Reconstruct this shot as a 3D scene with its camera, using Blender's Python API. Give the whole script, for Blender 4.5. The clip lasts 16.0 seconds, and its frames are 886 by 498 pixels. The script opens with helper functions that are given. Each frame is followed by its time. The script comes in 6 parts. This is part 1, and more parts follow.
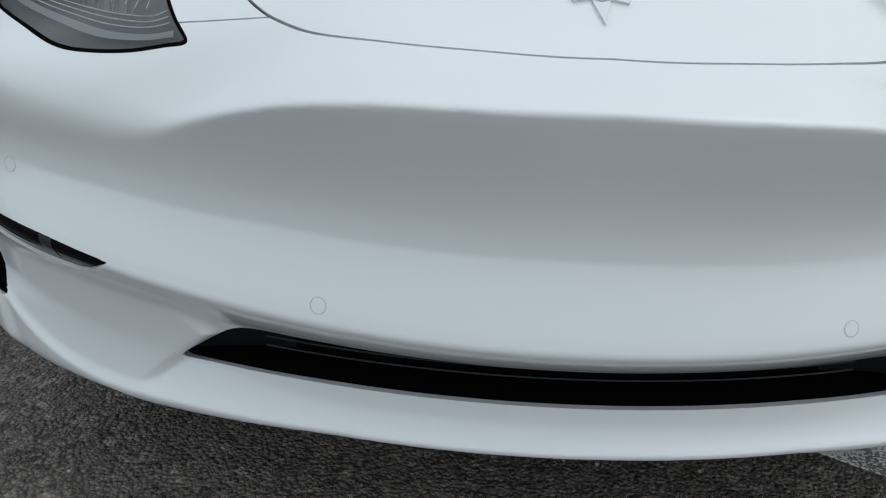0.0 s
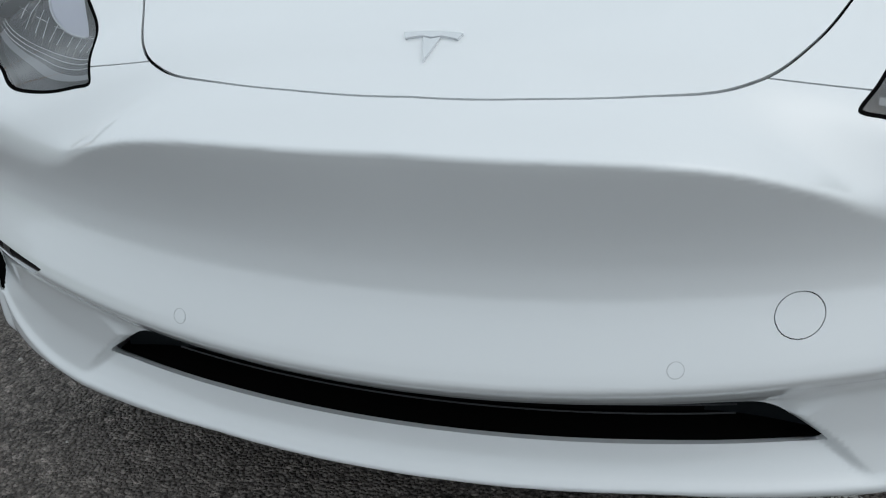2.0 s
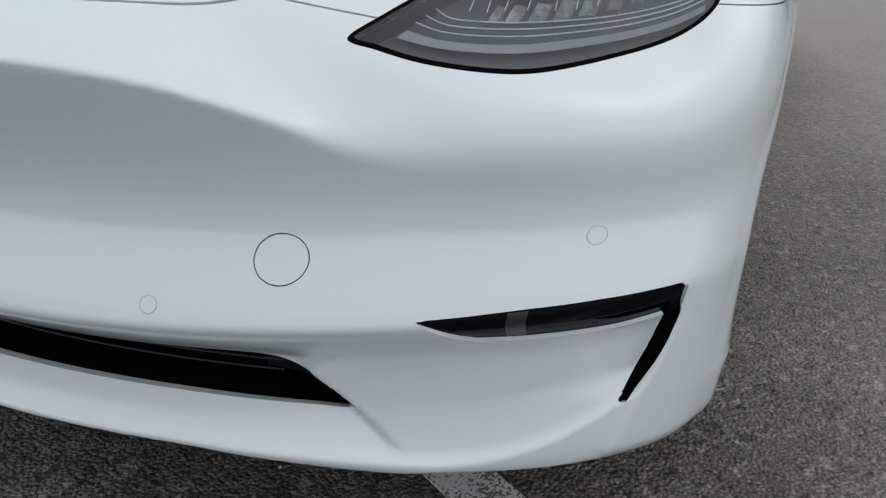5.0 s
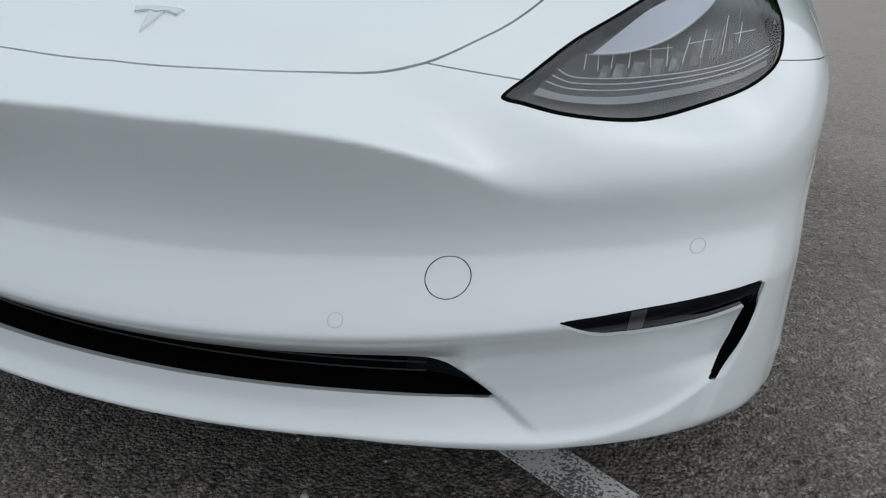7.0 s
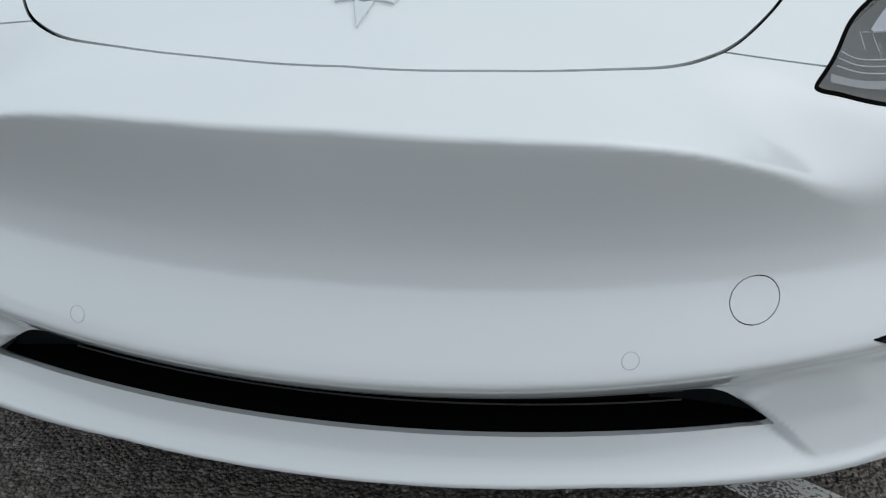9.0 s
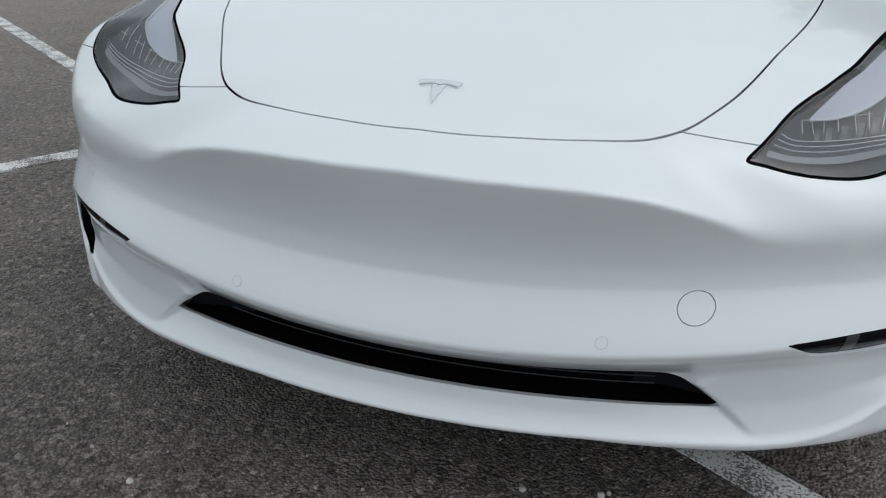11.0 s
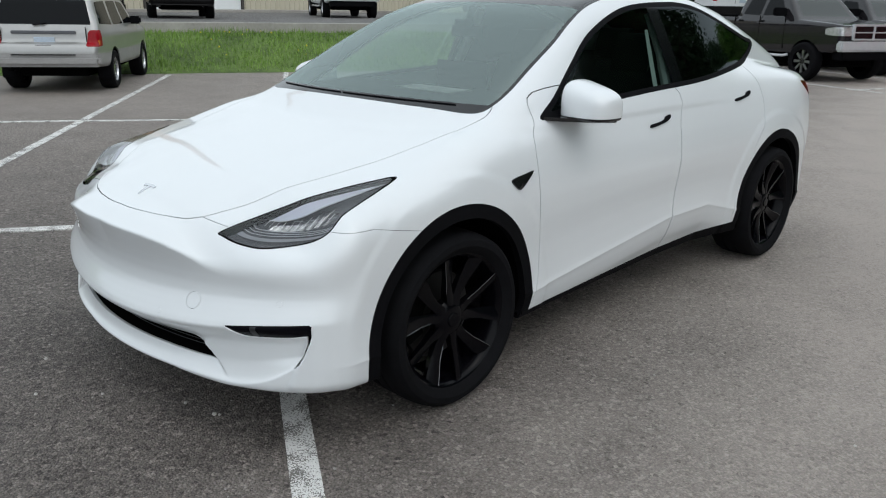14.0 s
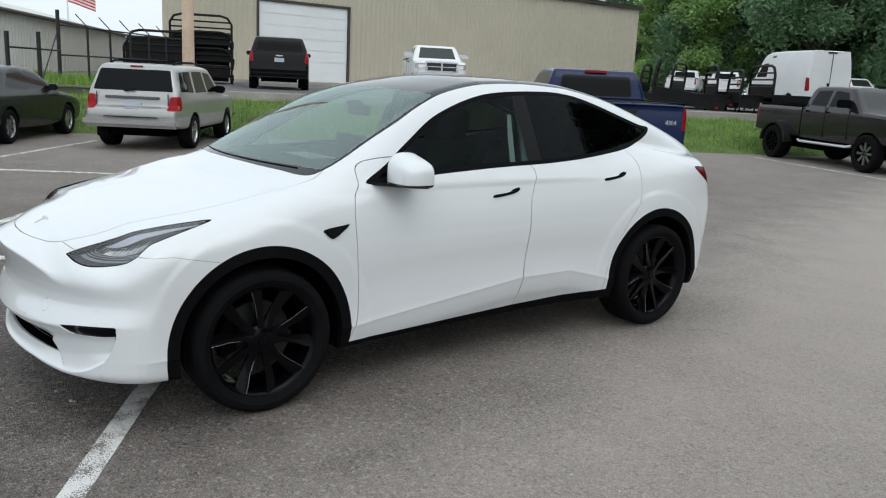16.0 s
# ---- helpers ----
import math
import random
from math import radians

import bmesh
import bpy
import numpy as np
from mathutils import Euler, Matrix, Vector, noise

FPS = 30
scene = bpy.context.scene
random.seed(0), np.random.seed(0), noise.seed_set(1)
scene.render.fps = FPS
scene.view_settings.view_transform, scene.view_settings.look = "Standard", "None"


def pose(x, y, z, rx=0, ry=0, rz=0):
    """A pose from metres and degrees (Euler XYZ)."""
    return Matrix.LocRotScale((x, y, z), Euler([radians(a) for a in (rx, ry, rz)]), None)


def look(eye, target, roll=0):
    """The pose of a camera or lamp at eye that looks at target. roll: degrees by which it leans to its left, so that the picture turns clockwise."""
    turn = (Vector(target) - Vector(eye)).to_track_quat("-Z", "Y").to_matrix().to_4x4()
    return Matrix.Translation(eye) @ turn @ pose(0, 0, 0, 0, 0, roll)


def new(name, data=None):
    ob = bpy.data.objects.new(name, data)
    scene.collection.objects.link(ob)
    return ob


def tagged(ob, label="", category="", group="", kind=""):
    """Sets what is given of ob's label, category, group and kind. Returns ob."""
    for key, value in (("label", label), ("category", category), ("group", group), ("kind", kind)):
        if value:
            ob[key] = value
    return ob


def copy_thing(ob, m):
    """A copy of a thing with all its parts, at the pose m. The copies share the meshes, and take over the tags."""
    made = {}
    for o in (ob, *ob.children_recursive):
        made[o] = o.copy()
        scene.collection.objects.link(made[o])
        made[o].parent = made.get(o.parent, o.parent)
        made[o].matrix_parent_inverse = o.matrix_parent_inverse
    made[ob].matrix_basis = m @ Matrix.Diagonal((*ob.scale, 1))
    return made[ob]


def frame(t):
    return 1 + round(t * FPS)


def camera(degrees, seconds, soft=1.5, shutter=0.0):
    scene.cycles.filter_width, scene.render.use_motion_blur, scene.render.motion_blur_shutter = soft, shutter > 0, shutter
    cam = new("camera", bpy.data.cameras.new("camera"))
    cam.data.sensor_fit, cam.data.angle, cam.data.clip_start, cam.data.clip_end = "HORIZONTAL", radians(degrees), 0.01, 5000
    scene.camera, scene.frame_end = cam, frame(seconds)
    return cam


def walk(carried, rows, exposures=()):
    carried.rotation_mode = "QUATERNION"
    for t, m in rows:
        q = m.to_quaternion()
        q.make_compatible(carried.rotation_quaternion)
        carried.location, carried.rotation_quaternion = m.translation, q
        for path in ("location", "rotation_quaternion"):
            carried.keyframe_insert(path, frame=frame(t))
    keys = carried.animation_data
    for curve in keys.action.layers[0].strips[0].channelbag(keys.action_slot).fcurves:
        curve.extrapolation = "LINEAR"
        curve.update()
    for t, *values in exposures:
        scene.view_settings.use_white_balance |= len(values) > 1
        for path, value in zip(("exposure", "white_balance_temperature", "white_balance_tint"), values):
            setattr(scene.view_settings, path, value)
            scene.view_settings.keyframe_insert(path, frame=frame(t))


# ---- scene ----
cam = camera(58.1, 16.0, soft=1.15)
PATH = [
    (0, (-0.208, -1.012, 0.976), (-0.169, 0.801, 0.132), 3.1),
    (0.5, (-0.084, -1.075, 1.021), (-0.108, 0.739, 0.178), 4.1),
    (1, (0.037, -1.071, 1.006), (-0.069, 0.749, 0.182), 1.8),
    (1.5, (0.175, -1.02, 1.024), (-0.132, 0.756, 0.157), -1.0),
    (2, (0.282, -0.992, 1.039), (-0.182, 0.757, 0.187), -1.8),
    (2.5, (0.394, -0.983, 1.009), (-0.068, 0.775, 0.175), -0.8),
    (3, (0.546, -1.019, 0.99), (0.108, 0.763, 0.195), 1.9),
    (3.5, (0.744, -0.894, 0.983), (0.191, 0.832, 0.137), 2.9),
    (4, (0.918, -0.736, 0.953), (0.249, 0.946, 0.101), 3.1),
    (4.2, (0.954, -0.692, 0.938), (0.278, 0.978, 0.07), 2.7),
    (6.3, (0.83, -0.914, 0.992), (0.304, 0.809, 0.124), 1.4),
    (6.5, (0.804, -0.94, 1.007), (0.29, 0.787, 0.14), 1.6),
    (7, (0.742, -1.003, 1.03), (0.254, 0.745, 0.189), 1.6),
    (7.5, (0.642, -0.996, 1.027), (0.174, 0.757, 0.186), 0.5),
    (8, (0.486, -0.92, 0.989), (0.034, 0.806, 0.087), -0.7),
    (8.5, (0.381, -0.894, 0.986), (0.013, 0.84, 0.06), -0.4),
    (9, (0.213, -0.918, 1.014), (0.006, 0.851, 0.103), 1.1),
    (9.5, (0.054, -0.972, 1.018), (-0.118, 0.818, 0.143), 2.1),
    (11.8, (0.912, -1.545, 1.363), (0.194, 0.128, 0.533), -0.1),
    (12, (1.072, -1.599, 1.41), (0.324, 0.067, 0.595), -0.4),
    (12.5, (1.547, -1.621, 1.437), (0.628, 0.0, 0.71), -0.3),
    (13, (1.993, -1.585, 1.469), (0.912, -0.041, 0.8), -0.1),
    (13.5, (2.441, -1.48, 1.513), (1.229, -0.017, 0.89), 0.6),
    (14, (2.915, -1.322, 1.53), (1.584, 0.051, 0.944), 0.9),
    (14.2, (3.089, -1.307, 1.532), (1.744, 0.059, 0.963), 1.4),
    (14.5, (3.346, -1.203, 1.557), (1.969, 0.139, 1.004), 1.4),
    (15, (3.717, -1.003, 1.574), (2.267, 0.28, 1.072), 2.0),
    (15.5, (4.045, -0.914, 1.594), (2.541, 0.325, 1.145), 2.3),
    (16, (4.296, -0.767, 1.612), (2.75, 0.432, 1.195), 2.8),
]
walk(cam, [(t, look(eye, target, roll)) for t, eye, target, roll in PATH], [(0.0, 0.04, 6270, 8), (4.0, 0.0, 6270, 8), (9.7, -0.02, 6270, 8), (12.0, 0.10, 6320, 9), (14.0, 0.31, 6320, 9), (16.0, 0.38, 6340, 9)])

# world, sun and exposure
world = bpy.data.worlds.new("world")
scene.world = world
world.use_nodes = True
wn, wl = world.node_tree.nodes, world.node_tree.links
sky = wn.new("ShaderNodeTexSky")
sky.sky_type = "NISHITA"
sky.sun_disc = False
SUN_EL, SUN_ROT = 58.0, 100.0
sky.sun_elevation, sky.sun_rotation = radians(SUN_EL), radians(SUN_ROT)
sky.air_density, sky.dust_density, sky.ozone_density = 1.0, 6.0, 1.0
grey = wn.new("ShaderNodeHueSaturation")
grey.inputs["Saturation"].default_value = 0.35
wl.new(sky.outputs[0], grey.inputs["Color"])
bg = wn["Background"]
bg.inputs["Strength"].default_value = 0.03
wl.new(grey.outputs[0], bg.inputs["Color"])
cloud = wn.new("ShaderNodeBackground")
cloud.inputs["Color"].default_value = (0.865, 0.945, 0.99, 1)
cloud.inputs["Strength"].default_value = 0.745
both = wn.new("ShaderNodeAddShader")
wl.new(bg.outputs[0], both.inputs[0])
wl.new(cloud.outputs[0], both.inputs[1])
wl.new(both.outputs[0], wn["World Output"].inputs["Surface"])
sun = new("sun", bpy.data.lights.new("sun", "SUN"))
sun.data.energy, sun.data.angle, sun.data.color = 0.26, radians(110), (1.0, 0.97, 0.93)
to_sun = Vector((math.sin(radians(SUN_ROT)) * math.cos(radians(SUN_EL)), math.cos(radians(SUN_ROT)) * math.cos(radians(SUN_EL)), math.sin(radians(SUN_EL))))
sun.matrix_world = look(to_sun * 40, (0, 0, 0))


# ---- materials ----
def mat(name, color, rough=0.5, metal=0.0, var=0.0, scale=8.0, bump=0.0, bscale=60.0, coat=0.0, tint=None, spec=0.5, emit=0.0, rvar=0.0, rand=0.0):
    """A procedural surface: colour with two scales of variation, roughness variation and fine relief."""
    m = bpy.data.materials.new(name)
    m.use_nodes = True
    n, l = m.node_tree.nodes, m.node_tree.links
    p = n["Principled BSDF"]
    c = (*color, 1)
    p.inputs["Base Color"].default_value = c
    p.inputs["Roughness"].default_value = rough
    p.inputs["Metallic"].default_value = metal
    p.inputs["Specular IOR Level"].default_value = spec
    p.inputs["Coat Weight"].default_value = coat
    p.inputs["Coat Roughness"].default_value = 0.03
    if emit:
        p.inputs["Emission Color"].default_value = c
        p.inputs["Emission Strength"].default_value = emit
    if not (var or bump or rvar or rand):
        return m
    tc = n.new("ShaderNodeTexCoord")
    if var or rvar:
        a, b = n.new("ShaderNodeTexNoise"), n.new("ShaderNodeTexNoise")
        a.inputs["Scale"].default_value, b.inputs["Scale"].default_value = scale, scale * 9
        a.inputs["Detail"].default_value, b.inputs["Detail"].default_value = 4, 3
        mix = n.new("ShaderNodeMix")
        mix.inputs["Factor"].default_value = 0.4
        for i, t in enumerate((a, b)):
            l.new(tc.outputs["Object"], t.inputs["Vector"])
            l.new(t.outputs["Fac"], mix.inputs[2 + i])
        if var:
            ramp = n.new("ShaderNodeValToRGB")
            t = tint or color
            ramp.color_ramp.elements[0].position, ramp.color_ramp.elements[1].position = 0.3, 0.7
            ramp.color_ramp.elements[0].color = (*[v * (1 - var) for v in color], 1)
            ramp.color_ramp.elements[1].color = (*[min(1, v * (1 + var)) for v in t], 1)
            l.new(mix.outputs[0], ramp.inputs[0])
            out = ramp.outputs[0]
            if rand:
                info, hs, mr = n.new("ShaderNodeObjectInfo"), n.new("ShaderNodeHueSaturation"), n.new("ShaderNodeMapRange")
                mr.inputs["To Min"].default_value, mr.inputs["To Max"].default_value = 1 - rand, 1 + rand
                l.new(info.outputs["Random"], mr.inputs[0])
                l.new(mr.outputs[0], hs.inputs["Value"])
                l.new(out, hs.inputs["Color"])
                out = hs.outputs[0]
            l.new(out, p.inputs["Base Color"])
        if rvar:
            mr = n.new("ShaderNodeMapRange")
            mr.inputs["From Min"].default_value, mr.inputs["From Max"].default_value = 0.3, 0.7
            mr.inputs["To Min"].default_value, mr.inputs["To Max"].default_value = max(0, rough - rvar), min(1, rough + rvar)
            l.new(mix.outputs[0], mr.inputs[0])
            l.new(mr.outputs[0], p.inputs["Roughness"])
    if bump:
        t, bm_ = n.new("ShaderNodeTexNoise"), n.new("ShaderNodeBump")
        t.inputs["Scale"].default_value, t.inputs["Detail"].default_value = bscale, 5
        bm_.inputs["Strength"].default_value, bm_.inputs["Distance"].default_value = bump, 0.01
        l.new(tc.outputs["Object"], t.inputs["Vector"])
        l.new(t.outputs["Fac"], bm_.inputs["Height"])
        l.new(bm_.outputs[0], p.inputs["Normal"])
    return m


def glass(name, tint, opacity, rough=0.0, ior=1.55, gloss=(1, 1, 1)):
    """Thin glass: tinted see-through mixed with a gloss by Fresnel."""
    m = bpy.data.materials.new(name)
    m.use_nodes = True
    n, l = m.node_tree.nodes, m.node_tree.links
    n.remove(n["Principled BSDF"])
    tr, gl, fr, mx = (n.new("ShaderNode" + k) for k in ("BsdfTransparent", "BsdfGlossy", "Fresnel", "MixShader"))
    tr.inputs[0].default_value = (*tint, 1)
    gl.inputs["Roughness"].default_value = rough
    gl.inputs[0].default_value = (*gloss, 1)
    fr.inputs[0].default_value = ior
    body = tr.outputs[0]
    if opacity:
        df, m2 = n.new("ShaderNodeBsdfDiffuse"), n.new("ShaderNodeMixShader")
        df.inputs[0].default_value = (*[v * 0.15 for v in tint], 1)
        m2.inputs[0].default_value = opacity
        l.new(tr.outputs[0], m2.inputs[1])
        l.new(df.outputs[0], m2.inputs[2])
        body = m2.outputs[0]
    l.new(fr.outputs[0], mx.inputs[0])
    l.new(body, mx.inputs[1])
    l.new(gl.outputs[0], mx.inputs[2])
    l.new(mx.outputs[0], n["Material Output"].inputs["Surface"])
    return m


PAINT_WHITE = mat("white_paint", (0.70, 0.72, 0.735), 0.36, coat=1.0, rvar=0.04, scale=3, spec=0.6)
PAINT_WHITE.node_tree.nodes["Principled BSDF"].inputs["Coat IOR"].default_value = 1.56
BLACK_TRIM = mat("black_plastic", (0.004, 0.004, 0.005), 0.65, spec=0.06, var=0.25, scale=20, bump=0.08, bscale=300)
BLACK_GLOSS = mat("gloss_black", (0.008, 0.008, 0.009), 0.08)
FOG_BLACK = mat("smoked_lens", (0.004, 0.004, 0.006), 0.06, spec=0.06)
RING_GREY = mat("sensor_ring_grey", (0.48, 0.49, 0.50), 0.6)
SPOKE_BRIGHT = mat("bright_spoke_metal", (0.22, 0.22, 0.23), 0.25, metal=0.7)
GAP = mat("dark_gap", (0.004, 0.004, 0.004), 0.95, spec=0.0)
RUBBER = mat("tyre_rubber", (0.005, 0.005, 0.006), 0.8, spec=0.1, var=0.3, scale=14, bump=0.15, bscale=200)
WHEEL_BLACK = mat("satin_black_metal", (0.002, 0.002, 0.003), 0.15, spec=0.12)
DISC = mat("brake_disc_steel", (0.03, 0.03, 0.03), 0.4, metal=0.6, var=0.2, scale=30)
GLASS_DARK = glass("tinted_glass", (0.03, 0.038, 0.038), 0.0, ior=1.17, gloss=(0.88, 0.98, 1.0))
GLASS_DOOR = glass("door_glass", (0.45, 0.55, 0.52), 0.0, ior=1.17, gloss=(0.88, 0.98, 1.0))
GLASS_ROOF = glass("roof_tint", (0.10, 0.11, 0.11), 0.0)
TAIL_DARK = mat("smoked_red_lens", (0.085, 0.002, 0.005), 0.2, var=0.4, scale=24, spec=0.12)
GLASS_SCREEN = glass("windscreen_glass", (0.88, 0.96, 0.91), 0.0, ior=2.8, gloss=(0.80, 0.93, 0.90))
GLASS_LENS = glass("lamp_lens", (0.95, 0.96, 0.97), 0.0, ior=1.6)
CHROME = mat("chrome", (0.62, 0.63, 0.65), 0.2, metal=0.35, var=0.06, scale=9)
LAMP_GREY = mat("lamp_housing", (0.10, 0.102, 0.113), 0.35, var=0.2, scale=20)
LAMP_SILVER = mat("lamp_reflector", (0.55, 0.56, 0.58), 0.22, metal=0.9)
LAMP_WHITE = mat("light_guide", (0.9, 0.92, 0.95), 0.3)
RED_LENS = mat("red_lens", (0.27, 0.006, 0.012), 0.2, spec=0.2, coat=0.0, var=0.2, scale=30)
INTERIOR = mat("dark_upholstery", (0.015, 0.015, 0.016), 0.8, spec=0.2, var=0.2, scale=20)
INTERIOR_WHITE = mat("pale_upholstery", (0.60, 0.60, 0.58), 0.6, var=0.1, scale=10)
PAPER = mat("paper", (0.92, 0.92, 0.91), 0.8, var=0.03, scale=8)

# ---- shape tools ----
def spline(points):
    """A smooth monotone curve through (key, value) pairs, as a function on arrays."""
    xs, ys = np.array([p[0] for p in points], float), np.array([p[1] for p in points], float)
    h, d = np.diff(xs), np.diff(ys) / np.diff(xs)
    m = np.zeros(len(xs))
    m[0], m[-1] = d[0], d[-1]
    for i in range(1, len(xs) - 1):
        w1, w2 = 2 * h[i] + h[i - 1], h[i] + 2 * h[i - 1]
        m[i] = (w1 + w2) / (w1 / d[i - 1] + w2 / d[i]) if d[i - 1] * d[i] > 0 else 0

    def f(x):
        x = np.asarray(x, float)
        i = np.clip(np.searchsorted(xs, x) - 1, 0, len(xs) - 2)
        t = (x - xs[i]) / h[i]
        tc = np.clip(t, 0, 1)
        v = (2 * tc**3 - 3 * tc**2 + 1) * ys[i] + (tc**3 - 2 * tc**2 + tc) * h[i] * m[i] + (3 * tc**2 - 2 * tc**3) * ys[i + 1] + (tc**3 - tc**2) * h[i] * m[i + 1]
        return v + np.where(t < 0, t, np.where(t > 1, t - 1, 0)) * h[i] * np.where(t < 0, m[0], m[-1])
    return f


def loop(points, per=8, closed=True):
    """A rounded closed or open line through 2D or 3D points (Catmull-Rom)."""
    p = np.array(points, float)
    n, out = len(p), []
    for i in range(n if closed else n - 1):
        a, b, c, d = (p[(i + k) % n] if closed else p[min(max(i + k, 0), n - 1)] for k in (-1, 0, 1, 2))
        for t in np.linspace(0, 1, per, endpoint=False):
            out.append(0.5 * (2 * b + (c - a) * t + (2 * a - 5 * b + 4 * c - d) * t * t + (3 * b - a - 3 * c + d) * t**3))
    if not closed:
        out.append(p[-1])
    return np.array(out)


def inside(q, poly):
    """Signed distance of 2D points to a closed outline, negative within."""
    a, b = poly, np.roll(poly, -1, 0)
    best, odd = np.full(len(q), 1e9), np.zeros(len(q), bool)
    for s, e in zip(a, b):
        d, w = e - s, q - s
        t = np.clip((w @ d) / max(d @ d, 1e-12), 0, 1)
        best = np.minimum(best, ((w - t[:, None] * d)**2).sum(1))
        if s[1] != e[1]:
            odd ^= ((s[1] > q[:, 1]) != (e[1] > q[:, 1])) & (q[:, 0] < d[0] * (q[:, 1] - s[1]) / d[1] + s[0])
    return np.sqrt(best) * np.where(odd, -1, 1)


def along(q, line):
    """Distance of 2D points to an open line."""
    best = np.full(len(q), 1e9)
    for s, e in zip(line[:-1], line[1:]):
        d, w = e - s, q - s
        t = np.clip((w @ d) / max(d @ d, 1e-12), 0, 1)
        best = np.minimum(best, ((w - t[:, None] * d)**2).sum(1))
    return np.sqrt(best)


def smin(a, b, k):
    h = np.maximum(k - np.abs(a - b), 0) / k
    return np.minimum(a, b) - h * h * k * 0.25


def smax(a, b, k):
    return -smin(-a, -b, k)


def gradient(f, p, e=0.002):
    g = np.empty_like(p)
    for i in range(3):
        d = np.zeros(3)
        d[i] = e
        g[:, i] = (f(*(p + d).T) - f(*(p - d).T)) / (2 * e)
    return g


def skin(f, xs, ys, zs):
    """The surface where f = 0 (f > 0 within), as vertices and triangles: one vertex to a crossed cell, drawn on to the surface."""
    F = f(*np.meshgrid(xs, ys, zs, indexing="ij"))
    S = F > 0
    c = np.zeros([n - 1 for n in S.shape], np.int8)
    corners = [(i, j, k) for i in (0, 1) for j in (0, 1) for k in (0, 1)]
    for i, j, k in corners:
        c += S[i:S.shape[0] - 1 + i, j:S.shape[1] - 1 + j, k:S.shape[2] - 1 + k]
    cells = np.argwhere((c > 0) & (c < 8))
    ids = np.full(c.shape, -1)
    ids[tuple(cells.T)] = np.arange(len(cells))
    total, count = np.zeros((len(cells), 3)), np.zeros(len(cells))
    axes = (xs, ys, zs)
    for ax in range(3):
        for u in (0, 1):
            for v in (0, 1):
                o = [u, v]
                o.insert(ax, 0)
                p, q = cells + o, cells + o
                q = q.copy()
                q[:, ax] += 1
                fp, fq = F[tuple(p.T)], F[tuple(q.T)]
                hit = (fp > 0) != (fq > 0)
                t = np.where(hit, fp / np.where(hit, fp - fq, 1), 0)
                P = np.stack([axes[i][p[:, i]] for i in range(3)], 1)
                P[:, ax] += t * (axes[ax][q[:, ax]] - axes[ax][p[:, ax]])
                total += P * hit[:, None]
                count += hit
    V = total / count[:, None]
    for _ in range(4):
        g = gradient(f, V)
        step = f(*V.T)[:, None] * g / np.maximum((g * g).sum(1), 1e-6)[:, None]
        V = V - np.clip(step, -0.01, 0.01)
    T = []
    for ax in range(3):
        a, b = [i for i in range(3) if i != ax]
        lo = [slice(1, -1)] * 3
        lo[ax] = slice(0, -1)
        hi = list(lo)
        hi[ax] = slice(1, None)
        e = np.argwhere(S[tuple(lo)] != S[tuple(hi)])
        e[:, a] += 1
        e[:, b] += 1
        way = S[tuple(e.T)]
        quad = []
        for da, db in ((0, 0), (-1, 0), (-1, -1), (0, -1)):
            w = e.copy()
            w[:, a] += da
            w[:, b] += db
            quad.append(ids[tuple(w.T)])
        quad = np.stack(quad, 1)
        flip = way ^ (ax == 1)
        quad[~flip] = quad[~flip][:, ::-1]
        T += [quad[:, [0, 1, 2]], quad[:, [0, 2, 3]]]
    return V, np.concatenate(T)


def split(V, T, phi, f=None):
    """Cuts triangles along phi = 0: all vertices, those triangles with phi < 0, and the rest."""
    phi = np.where(np.abs(phi) < 1e-5, 1e-5, phi)
    s = phi[T] < 0
    n = s.sum(1)
    low, high = [T[n == 3]], [T[n == 0]]
    extra, made = [], {}

    def cut(a, b):
        key = (a, b) if a < b else (b, a)
        if key not in made:
            t = phi[a] / (phi[a] - phi[b])
            made[key] = len(V) + len(extra)
            extra.append(V[a] + t * (V[b] - V[a]))
        return made[key]
    a_, b_ = [], []
    for tri, w in zip(T[(n > 0) & (n < 3)], s[(n > 0) & (n < 3)]):
        lone = int(np.argmax(w)) if w.sum() == 1 else int(np.argmin(w))
        i, j, k = (int(tri[(lone + r) % 3]) for r in range(3))
        p, q = cut(i, j), cut(i, k)
        one, two = [(i, p, q)], [(p, j, k), (p, k, q)]
        a_ += one if w.sum() == 1 else two
        b_ += two if w.sum() == 1 else one
    if extra:
        V = np.concatenate([V, np.array(extra)])
    if a_:
        low.append(np.array(a_))
    if b_:
        high.append(np.array(b_))
    return V, np.concatenate(low), np.concatenate(high)


def tidy(V, T):
    used, inv = np.unique(T, return_inverse=True)
    return V[used], inv.reshape(T.shape)


def mirror(V, T):
    return np.concatenate([V, V * (-1, 1, 1)]), np.concatenate([T, T[:, ::-1] + len(V)])


def edges_of(T):
    e = np.concatenate([T[:, [0, 1]], T[:, [1, 2]], T[:, [2, 0]]])
    key = np.sort(e, 1)
    _, first, cnt = np.unique(key, axis=0, return_index=True, return_counts=True)
    return e[first[cnt == 1]]


def from_arrays(name, V, T, material, parent=None, label="", normals=None, smooth=True):
    me = bpy.data.meshes.new(name)
    me.from_pydata([tuple(v) for v in V], [], [tuple(int(i) for i in t) for t in T])
    me.materials.append(material)
    if smooth:
        me.polygons.foreach_set("use_smooth", [True] * len(me.polygons))
    if normals is not None:
        me.normals_split_custom_set_from_vertices([tuple(n) for n in normals])
    me.update()
    ob = new(name, me)
    if parent:
        ob.parent = parent
    return tagged(ob, label) if label else ob


